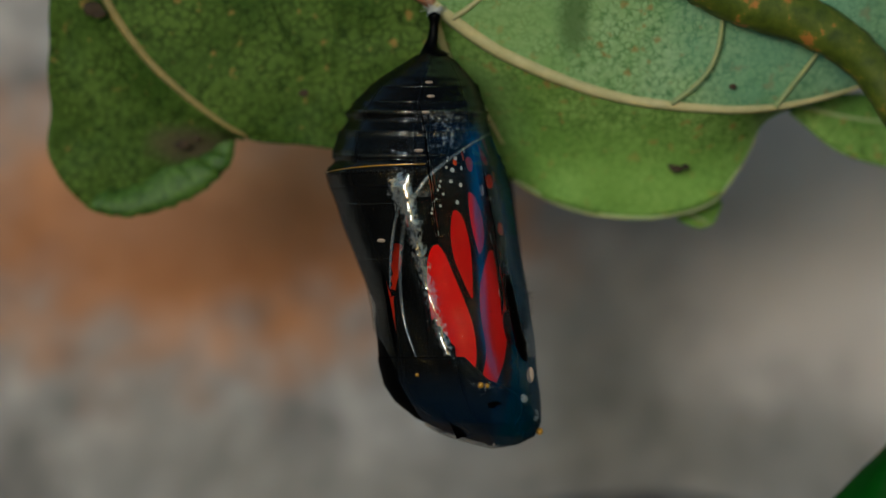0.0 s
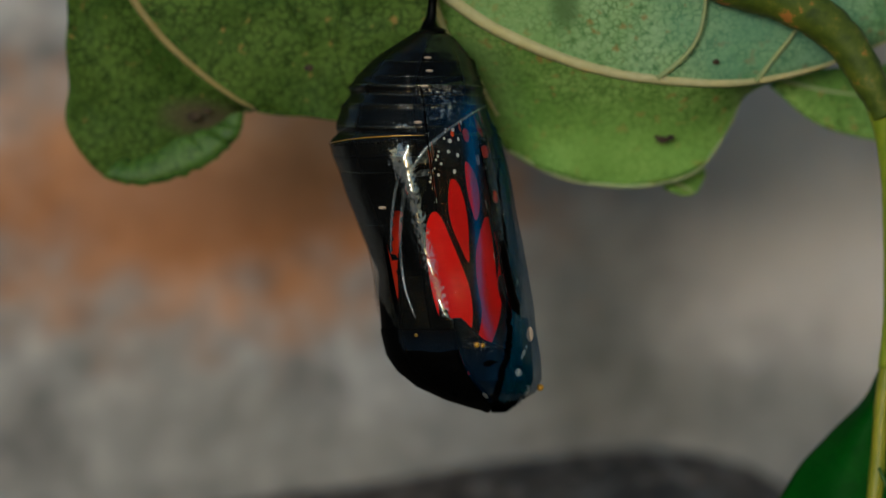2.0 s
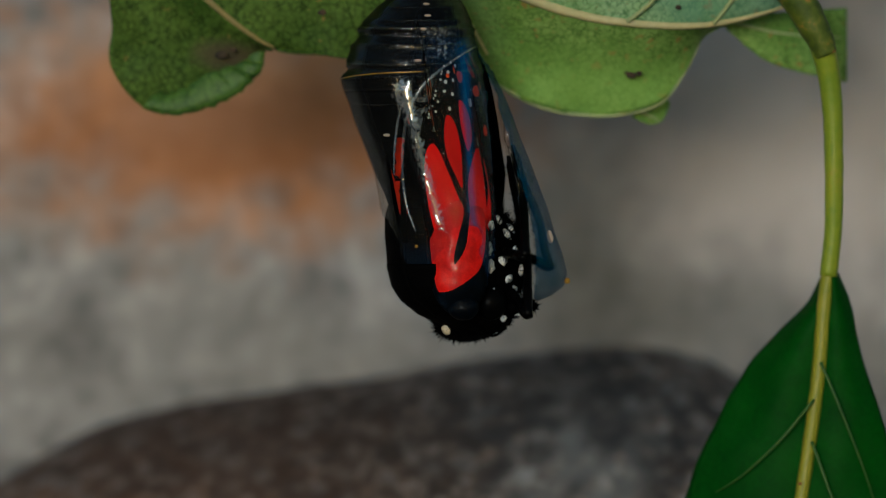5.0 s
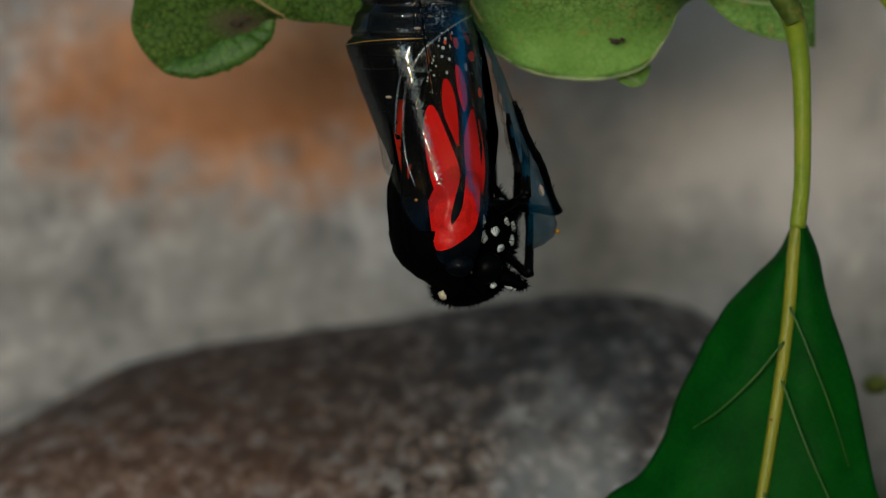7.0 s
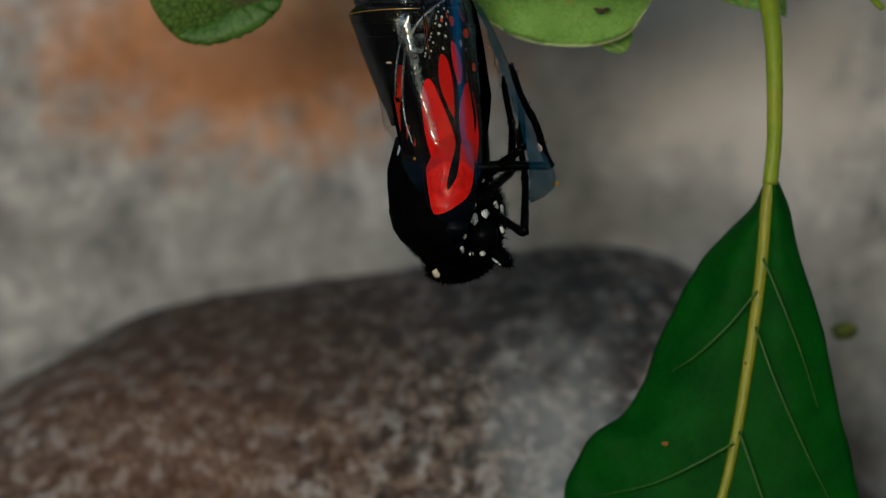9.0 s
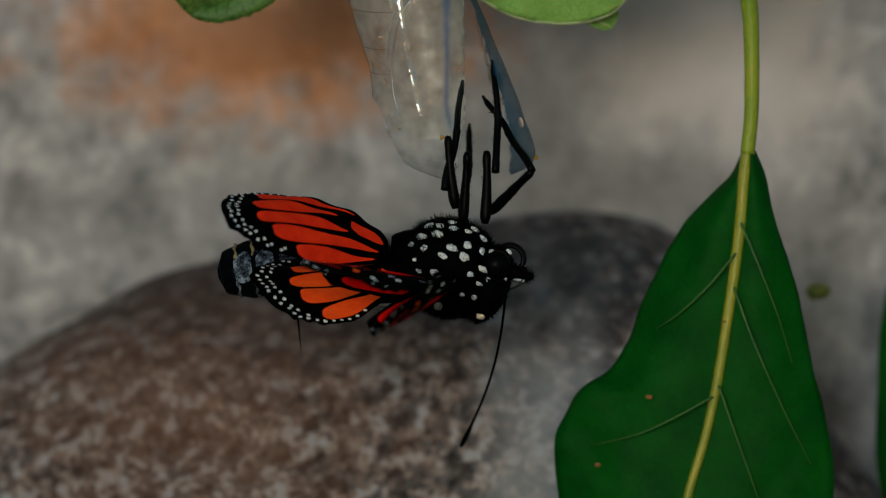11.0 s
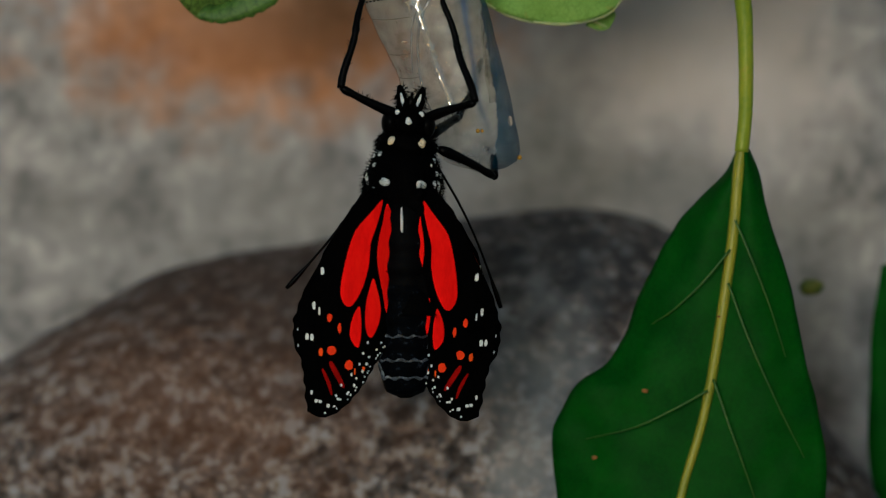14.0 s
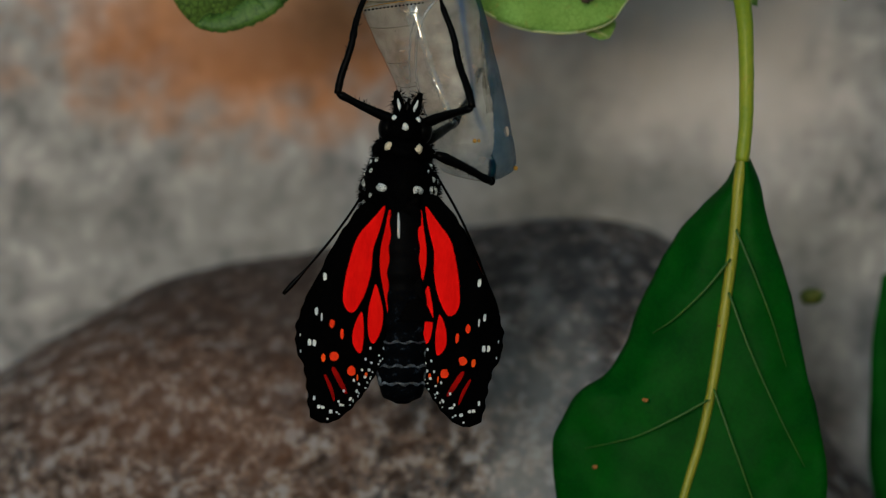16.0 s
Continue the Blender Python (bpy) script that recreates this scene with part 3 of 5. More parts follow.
def chrysalis():
    home = at(*PIVOT, 0)
    shell = thing("chrysalis_skin", "clear glossy split chrysalis skin hanging from a leaf by its stalk", "chrysalis", home)
    nv, na = 300, 200
    local = lambda u, v, d: at(u, v, 0) + Vector((0, d, 0)) - home
    verts, where = [], []
    for i in range(nv):
        v = 96 + (803 - 96) * i / (nv - 1)
        for j in range(na):
            a = 2 * math.pi * j / na
            u, d = shell_point(v, a)
            if d < 0 and 300 < v < 690:
                ridge_u = interp(v, (300, 340, 480, 640, 690), (735, 716, 742, 790, 815))
                d -= 0.00065 * math.exp(-((u - ridge_u) / 17.0) ** 2) * math.sin(math.pi * (v - 300) / 390) ** 0.5
            w = noise.noise(Vector((u * 0.02, v * 0.02, d * 700))) * (2.0 if v > 420 else 1.0)
            verts.append(local(u + w, v, d * (1 + 0.01 * w)))
            where.append((u, v, d))
    main, rear, flap = [], [], []
    for f in grid_faces(nv, na, True):
        u = sum(where[k][0] for k in f) / 4
        v = sum(where[k][1] for k in f) / 4
        d = sum(where[k][2] for k in f) / 4
        ragged = 7 * noise.noise(Vector((u * 0.03, v * 0.05, d * 500)))
        if v > 250 and u > interp(v, (250, 330, 450, 600, 700, 800), (868, 886, 896, 906, 903, 880)) + ragged:
            flap.append(f)
        elif v < 560 or u > interp(v, (560, 640, 720, 800), (640, 690, 725, 780)) + ragged:
            (rear if d > 0.0012 else main).append(f)
    case = mesh_object("pupal_case", verts, main, CASE, shell, "clear glossy pupal skin with segment rings, painted blue sheen and white glints")
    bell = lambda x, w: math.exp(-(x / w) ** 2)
    # where the blue sheen and the white highlights are painted on the skin
    blue_sheen, painted_glint = [], []
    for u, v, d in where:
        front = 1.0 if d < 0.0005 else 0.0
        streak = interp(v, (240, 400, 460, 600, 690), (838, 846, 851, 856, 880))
        blue_sheen.append(front * (0.62 * bell(u - streak, interp(v, (250, 340, 500, 680), (13, 10, 6, 9))) * interp(v, (225, 262, 640, 700), (0, 1, 0.8, 0.1))
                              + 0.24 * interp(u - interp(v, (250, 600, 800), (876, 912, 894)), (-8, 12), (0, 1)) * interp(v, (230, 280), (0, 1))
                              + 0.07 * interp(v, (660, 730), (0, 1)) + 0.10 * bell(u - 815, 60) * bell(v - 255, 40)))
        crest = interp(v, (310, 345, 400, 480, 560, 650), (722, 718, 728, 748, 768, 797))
        painted_glint.append(front * min(1.0, bell(u - crest, 15) * interp(v, (305, 345, 620, 665), (0, 1, 0.9, 0))
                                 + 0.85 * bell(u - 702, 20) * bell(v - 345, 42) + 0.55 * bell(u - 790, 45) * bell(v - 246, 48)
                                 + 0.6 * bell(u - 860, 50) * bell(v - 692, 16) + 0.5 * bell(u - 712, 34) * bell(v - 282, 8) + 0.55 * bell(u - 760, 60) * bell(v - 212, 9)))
    for name, values in (("blue_sheen", blue_sheen), ("painted_glint", painted_glint)):
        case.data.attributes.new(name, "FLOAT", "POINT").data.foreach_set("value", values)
    mesh_object("pupal_case_back", verts, rear, MILKY, shell, "milky back of the pupal skin")
    # the front flap turns on its own hinge
    hv = local(*HINGE, 0)
    fl = mesh_object("front_flap", [q - hv for q in verts], flap, FLAP_FILM, None)
    fl.parent = shell
    fl.location = hv
    fl["label"] = "loose clear front flap of the pupal skin"
    # blue-grey ridge lines
    def ridge(name, pts, r, mat, parent, shift=Vector(), label="", n=40):
        p = []
        for u, v in spline([(a, b, 0) for a, b in pts], n) and [(q.x, q.y) for q in spline([(a, b, 0) for a, b in pts], n)]:
            l, rr = interp(v, SHELL_V, SHELL_L), interp(v, SHELL_V, SHELL_R)
            c = max(-0.995, min(0.995, (u - (l + rr) / 2) / ((rr - l) / 2)))
            c = math.copysign(abs(c) ** (1 / 0.92), c)
            _, d = shell_point(v, -math.acos(c))
            p.append(local(u, v, d - 0.00005) - shift)
        k = [r * (0.35 + 0.65 * math.sin(math.pi * (0.06 + 0.88 * i / (n - 1)))) for i in range(n)]
        v, f = tube(p, k, 6, 0.25)
        return mesh_object(name, v, f, mat, parent, label)
    ridge("wing_case_seam", [(866, 244), (825, 270), (790, 296), (752, 330), (728, 372), (714, 420), (708, 500), (716, 580), (736, 640)], 0.00014, SEAM, shell)
    ridge("wing_case_seam", [(716, 350), (700, 400), (692, 460), (690, 520)], 0.00010, SEAM, shell)
    for v0, r, uu in ((206, 0.00014, 255), (222, 0.0001, 255), (241, 0.00006, 260), (283, 0.00012, 200), (298, 0.0001, 175), (368, 0.00006, 110), (465, 0.00005, 70), (530, 0.00005, 60), (160, 0.00004, 190), (188, 0.00004, 215)):
        l = interp(v0, SHELL_V, SHELL_L)
        ridge("segment_ring", [(l + 1, v0 - 3), (l + uu * 0.3, v0 + 2), (l + uu * 0.65, v0 + 3), (l + uu, v0 + 1)], r, FILM, shell, n=24)
    # gold band with its black beads, gold points, pale breathing holes
    ridge("gold_band", [(576, 313), (620, 307), (680, 303), (752, 301)], 0.00004, GOLD, shell, label="thin gold band")
    for i in range(16):
        u = 584 + i * 10.4
        ridge("black_bead", [(u - 3, 318 - 0.045 * (u - 584)), (u, 318 - 0.045 * (u - 584)), (u + 3, 317.6 - 0.045 * (u - 584))], 0.00010, BLACK_HORN, shell, n=6)
    def bead(u, v, r, mat, parent, shift, name, squash=1.0, side=-1):
        l, rr = interp(v, SHELL_V, SHELL_L), interp(v, SHELL_V, SHELL_R)
        c = max(-1, min(1, (u - (l + rr) / 2) / ((rr - l) / 2)))
        _, d = shell_point(v, -math.acos(c))
        bm = bmesh.new()
        bmesh.ops.create_uvsphere(bm, u_segments=12, v_segments=8, radius=r)
        bmesh.ops.scale(bm, vec=(1, 0.6, squash), verts=bm.verts)
        bmesh.ops.translate(bm, vec=local(u, v, d) - shift, verts=bm.verts)
        return part(name, bm, mat, parent)
    zero = Vector()
    for u, v, r in ((850, 690, 0.00021), (861, 691, 0.00017), (738, 672, 0.00013)):
        bead(u, v, r, GOLD, shell, zero, "gold_point")
    bead(938, 672, 0.00024, PALE_SPOT, fl, hv, "pale_patch", 2.2)
    bead(955, 772, 0.00024, GOLD, fl, hv, "gold_point")
    for u, v, r in ((759, 155, 0.00026), (762, 180, 0.00026), (753, 209, 0.00026), (741, 277, 0.00030), (715, 334, 0.00034), (676, 435, 0.00032)):
        bead(u, v, r, PALE_SPOT, shell, zero, "breathing_hole", 0.4)
    for u, v, r in ((882, 506, 0.00007), (703, 522, 0.00005), (692, 470, 0.00005), (800, 330, 0.00004), (868, 560, 0.00005), (660, 380, 0.00005)):
        bead(u, v, r, BLACK_HORN, shell, zero, "dark_speck")
    # torn shreds of skin between case and flap
    for k, (u, v, w, h) in enumerate(((900, 560, 14, 60), (905, 545, 18, 20), (893, 470, 10, 80))):
        vs = []
        for i in range(9):
            for j in range(9):
                p = Vector((u + w * (i / 8 - 0.5) * 2, v + h * (j / 8 - 0.5) * 2, 0))
                q = noise.noise_vector(Vector((i * 0.5, j * 0.5, k * 9.1)))
                vs.append(local(p.x + 9 * q.x, p.y + 9 * q.y, -0.001 + 0.0011 * q.z) - hv)
        mesh_object("torn_skin", vs, grid_faces(9, 9), FILM, fl)
    # the stalk
    pts = [at(*p) - home for p in spline([(768, 27, 0.0), (768, 45, 0.0), (766, 70, 0.0), (762, 92, 0.0), (764, 108, 0.0)], 20)]
    rad = [0.00012, 0.0004, 0.00043, 0.0004, 0.00035, 0.00032, 0.0003, 0.0003, 0.00031, 0.00032, 0.00034, 0.00036, 0.0004, 0.00046, 0.00054, 0.00064, 0.00076, 0.0009, 0.00104, 0.0012]
    v, f = tube(pts, rad, 12, rough=0.06)
    mesh_object("stalk", v, f, BLACK_HORN, shell, "black shiny stalk with a knob")
    silk = material("white_silk", [(0.3, (0.5, 0.5, 0.48)), (0.7, (0.7, 0.7, 0.67))], 0.7)
    vs, fs = [], []
    for i in range(60):
        a, r = random.random() * 6.28, random.random()
        p = at(768 + 26 * r * math.cos(a), 22 + 12 * r * math.sin(a), 0.0008) - home
        q = at(768 + 14 * random.uniform(-1, 1), 26 + 9 * random.uniform(-1, 1), 0.0001) - home
        v, f = tube([p, p.lerp(q, 0.5) + Vector((0, -0.0001, 0)), q], 0.00002, 4)
        fs += [tuple(k + len(vs) for k in t) for t in f]
        vs += v
    tagged(mesh_object("silk_pad", vs, fs, silk, shell), kind="stuff")
    return shell, fl


SKIN, FLAP = chrysalis()

# ---- the butterfly ----
MM = 0.001
VELVET = material("black_wing_scales", [(0.3, (0.0003, 0.0003, 0.0003)), (0.7, (0.0008, 0.0007, 0.0008))], 0.8, 1500, 7000, 0.5, 0.00004, spec=0.012)
RED = material("red_wing_scales", [(0.3, (0.70, 0.0012, 0.0004)), (0.55, (0.86, 0.002, 0.0006)), (0.75, (0.92, 0.010, 0.001))], 0.7, 700, 6000, 0.4, 0.00003, spec=0.015, stretch=(1, 1, 0.25))
WET_RED = material("wet_red_wing_root", [(0.34, (0.42, 0.002, 0.001)), (0.62, (0.68, 0.005, 0.002))], 0.45, 900, 4500, 0.6, 0.00012, spec=0.12, coat=0.12)
WET_BLACK = material("wet_blue_black_wing_root", [(0.36, (0.0004, 0.0005, 0.0007)), (0.60, (0.001, 0.0025, 0.005)), (0.74, (0.006, 0.012, 0.022))], 0.5, 700, 3500, 0.5, 0.0001, spec=0.05, coat=0.03)
DEEP_RED = material("deep_red_wing_scales", [(0.3, (0.16, 0.001, 0.0005)), (0.7, (0.30, 0.002, 0.001))], 0.7, 700, 6000, 0.4, 0.00003, spec=0.02)
ORANGE = material("orange_wing_scales", [(0.3, (0.68, 0.045, 0.003)), (0.55, (0.84, 0.085, 0.004)), (0.75, (0.90, 0.14, 0.008))], 0.7, 700, 6000, 0.4, 0.00003, spec=0.05, stretch=(1, 1, 0.25))
RED_ORANGE = material("red_orange_scales", [(0.3, (0.72, 0.02, 0.002)), (0.7, (0.85, 0.06, 0.004))], 0.7, 700, 6000, 0.4, 0.00003, spec=0.05)
# for the left hindwing, its different lighting put into a darker red
HIND_RED = material("dark_red_orange_scales", [(0.3, (0.52, 0.010, 0.002)), (0.7, (0.72, 0.036, 0.003))], 0.7, 700, 6000, 0.4, 0.00003, spec=0.03)
WHITE = material("white_scales", [(0.3, (0.58, 0.58, 0.55)), (0.7, (0.82, 0.82, 0.79))], 0.7, 2500, 9000, 0.5, 0.00005, spec=0.2)
CREAM = material("cream_scales", [(0.3, (0.62, 0.50, 0.34)), (0.7, (0.78, 0.66, 0.46))], 0.7, 2500, 9000, 0.5, 0.00005, spec=0.2)
FUR = material("black_fur", [(0.3, (0.0003, 0.0003, 0.0003)), (0.7, (0.0010, 0.0009, 0.0010))], 0.7, 2000, 9000, 0.6, 0.0001, spec=0.02)
ABDOMEN = material("dusted_black_abdomen", [(0.30, (0.0004, 0.0004, 0.0005)), (0.66, (0.0012, 0.0012, 0.0016)), (0.76, (0.06, 0.07, 0.085))], 0.6, 900, 5000, 0.6, 0.0001, spec=0.03)
EYE = material("black_eye", [(0.3, (0.0008, 0.0008, 0.0008)), (0.7, (0.002, 0.002, 0.002))], 0.3, 3000, 9000, 0.15, 0.00002, spec=0.02)

FORE_L = (0.0, 0.6, 2.6, 5.1, 7.9, 11.2, 14.0, 16.2, 17.9, 20.1, 21.9, 22.8, 23.3)
FORE_OUT = (0.6, 1.3, 3.5, 4.9, 6.4, 8.2, 9.2, 9.1, 8.1, 7.7, 7.5, 7.2, 6.2)
FORE_IN = (-0.1, -0.3, -1.6, -2.3, -2.4, -2.3, -1.8, -0.5, 0.6, 1.9, 3.3, 4.4, 5.4)
HIND_L = (0.0, 0.8, 3.0, 6.0, 9.0, 12.0, 15.5, 17.6, 18.6)
HIND_OUT = (1.4, 2.6, 5.0, 7.2, 8.8, 9.3, 8.6, 6.8, 5.0)
HIND_IN = (-0.4, -0.7, -1.0, -1.0, -0.8, -0.3, 0.8, 2.2, 3.4)
ROUND = 7.5


def closed_curve(points, n=8):
    """A smooth closed outline through points (Catmull-Rom)."""
    p, out, c = [Vector((*q, 0)) for q in points], [], len(points)
    for k in range(c):
        a, b, d, e = p[k - 1], p[k], p[(k + 1) % c], p[(k + 2) % c]
        for i in range(n):
            t = i / n
            out.append(0.5 * (2 * b + (d - a) * t + (2 * a - 5 * b + 4 * d - e) * t * t + (3 * b - a - 3 * d + e) * t ** 3))
    return out


class Wing:
    """A curved wing surface: a across from the body, l along from the base, both in mm. side -1: left, +1: right.
    It is bowed with the radius bow, and inside of a = 0.5 with the radius fold; the base sinks by root."""

    def __init__(self, side, ls, outs, ins, centre=4.0, ripple=0.10, fold=ROUND, bow=ROUND, root=0.0):
        self.side, self.ls, self.outs, self.ins, self.centre, self.ripple, self.fold, self.bow, self.root = side, ls, outs, ins, centre, ripple, fold, bow, root

    def point(self, a, l, off=0.0):
        th = (max(a, 0.5) - self.centre) / self.bow
        x, y = self.centre + self.bow * math.sin(th), self.bow * (1 - math.cos(th))
        if a < 0.5:
            bent = th - (0.5 - a) / self.fold
            x, y, th = x + self.fold * (math.sin(bent) - math.sin(th)), y + self.fold * (math.cos(th) - math.cos(bent)), bent
        x, y = x + off * math.sin(th), y - off * math.cos(th)
        y += self.ripple * math.sin(a * 2.1 + l * 0.35) + 0.003 * (l - 10) ** 2 + self.root * max(0.0, 6 - l) ** 2
        return Vector((self.side * x, y, -l)) * MM

    def span(self, l):
        return interp(l, self.ls, self.ins), interp(l, self.ls, self.outs)

    def quads(self, nr, nc, flip=False):
        f = grid_faces(nr, nc)
        return [tuple(reversed(q)) for q in f] if (self.side > 0) != flip else f

    def membrane(self, name, start, length, parent, label=""):
        nr, nc = 90, 34
        verts = []
        for i in range(nr):
            l = start + (length - start) * i / (nr - 1)
            lo, hi = self.span(l)
            hi += 0.10 * math.sin(l * 4.2) * interp(l, (10, 13), (0, 1))
            lo += 0.07 * math.sin(l * 6.0) * interp(l, (14, 16), (0, 1))
            for j in range(nc):
                verts.append(self.point(lo + (hi - lo) * j / (nc - 1), l))
        ob = mesh_object(name, verts, self.quads(nr, nc), VELVET, parent, label)
        so = ob.modifiers.new("thickness", "SOLIDIFY")
        so.thickness, so.offset = 0.00006, 0.0
        return ob

    def cell(self, name, outline, mat, parent, off, label=""):
        """A coloured cell inside a smooth outline of (a, l)."""
        c = closed_curve(outline)
        l0, l1 = min(q.y for q in c), max(q.y for q in c)
        n, m, verts = 26, 9, []
        for i in range(n):
            l = l0 + (l1 - l0) * (0.004 + 0.992 * (0.5 - 0.5 * math.cos(math.pi * i / (n - 1))))
            cut = []
            for q, r in zip(c, c[1:] + c[:1]):
                if (q.y - l) * (r.y - l) < 0:
                    cut.append(q.x + (r.x - q.x) * (l - q.y) / (r.y - q.y))
            lo, hi = min(cut), max(cut)
            for j in range(m):
                verts.append(self.point(lo + (hi - lo) * j / (m - 1), l, off))
        return mesh_object(name, verts, self.quads(n, m, off < 0), mat, parent, label)

    def spots(self, name, rows, mat, parent, off, label=""):
        """Small patches (a, l, width, length) joined into one piece."""
        verts, faces = [], []
        for a, l, w, h in rows:
            k = len(verts)
            verts.append(self.point(a, l, off * 1.15))
            n = 12
            for j in range(n):
                t = 2 * math.pi * j / n
                q = 1 + 0.25 * (random.random() - 0.5)
                if name.startswith("white_dot"):
                    q *= 1 / max(abs(math.cos(t)), abs(math.sin(t))) ** 0.7
                verts.append(self.point(a + w / 2 * q * math.cos(t), l + h / 2 * q * math.sin(t), off))
            for j in range(n):
                f = (k, k + 1 + j, k + 1 + (j + 1) % n)
                faces.append(tuple(reversed(f)) if (self.side < 0) == (off > 0) else f)
        if faces:
            return mesh_object(name, verts, faces, mat, parent, label)


FORE_CELLS = (
    # the long middle cell, the inner cell, and the two short ones beyond the fork
    ((0.5, 2.0), (1.2, 2.7), (2.3, 3.9), (3.15, 5.0), (3.75, 6.8), (4.2, 9.0), (4.4, 10.8), (4.15, 11.9), (3.5, 12.4), (2.85, 11.7), (2.15, 10.2), (1.7, 8.2), (1.6, 6.2), (1.0, 4.4), (0.5, 2.6)),
    ((0.0, 2.4), (0.4, 4.2), (0.8, 6.0), (0.85, 7.9), (0.45, 9.9), (0.05, 11.5), (-0.25, 12.8), (-0.7, 13.5), (-1.3, 12.6), (-1.75, 10.5), (-1.85, 7.8), (-1.4, 5.2), (-0.6, 3.3)),
    ((1.2, 9.6), (1.55, 10.6), (1.85, 12.0), (1.9, 13.6), (1.7, 14.9), (1.25, 15.4), (0.8, 14.8), (0.38, 13.6), (0.35, 12.2), (0.75, 10.7)),
    ((2.55, 12.3), (3.1, 13.3), (3.35, 14.5), (3.3, 15.4), (2.9, 16.1), (2.5, 16.3), (2.3, 15.4), (2.25, 14.2), (2.35, 13.1)))
FORE_STREAKS = (((5.75, 18.6), (5.95, 18.7), (5.4, 20.0), (5.0, 21.0), (4.85, 20.9), (5.1, 19.8)),
                ((4.95, 17.8), (5.25, 18.0), (4.6, 19.3), (3.9, 20.3), (3.7, 20.1), (4.2, 19.0)))
FORE_DOTS = ((5.35, 13.5, 0.48, 0.9), (4.35, 14.5, 0.34, 1.0), (5.05, 16.7, 0.82, 0.92), (3.35, 18.1, 0.8, 0.95), (6.1, 16.9, 0.42, 0.85), (1.9, 18.4, 0.28, 0.5), (2.75, 18.7, 0.16, 0.7))
FORE_WHITE = ((6.2, 9.0, 0.36, 0.75), (6.95, 12.4, 0.32, 0.75), (6.4, 12.9, 0.18, 0.75), (7.55, 15.5, 0.36, 0.65), (7.05, 15.5, 0.36, 0.65),
              (6.9, 20.9, 0.26, 0.45), (6.4, 21.7, 0.36, 0.36), (6.0, 21.75, 0.36, 0.32), (5.2, 22.1, 0.36, 0.36), (4.3, 21.4, 0.26, 0.26),
              (3.4, 20.9, 0.22, 0.24), (8.6, 14.8, 0.12, 0.3), (8.5, 16.4, 0.12, 0.3))


def forewing(side, body):
    w = Wing(side, FORE_L, FORE_OUT, FORE_IN, fold=6.0, bow=8.0, root=0.04)
    ob = w.membrane("forewing", 0.9, FORE_L[-1], body, "black-bordered red forewing with white dots")
    for s in (1, -1):
        for outline in FORE_CELLS:
            w.cell("wing_cell", outline, RED, ob, 0.06 * s)
        for outline in FORE_STREAKS:
            w.cell("red_streak", outline, DEEP_RED, ob, 0.06 * s)
        for k, row in enumerate(FORE_DOTS):
            w.spots("orange_dot", [row], ORANGE if k > 3 else RED_ORANGE, ob, 0.065 * s)
        edge, rnd = [], random.Random(11)
        for k in range(22):
            l = 15.4 + 0.35 * k
            lo, hi = w.span(l)
            if rnd.random() < 0.75:
                edge += [(lo + rnd.uniform(0.22, 0.5), l + rnd.uniform(-0.12, 0.12), rnd.uniform(0.12, 0.2), rnd.uniform(0.14, 0.24))]
            if k % 2:
                edge += [(lo + 1.1 + rnd.uniform(-0.25, 0.25), l + 0.1, rnd.uniform(0.2, 0.3), rnd.uniform(0.2, 0.34))]
            if k % 3 == 1 and l < 21.5:
                edge += [(lo + 2.1 + rnd.uniform(-0.35, 0.35), l + 0.1, 0.22, 0.3)]
        tagged(w.spots("margin_dots", edge, WHITE, ob, 0.07 * s), kind="stuff")
        for row in FORE_WHITE[:5]:
            w.spots("white_dot", [row], WHITE, ob, 0.07 * s)
        tagged(w.spots("white_dots", FORE_WHITE[5:], WHITE, ob, 0.07 * s), kind="stuff")
    return ob


ROOT = (815, 745, -0.0051)


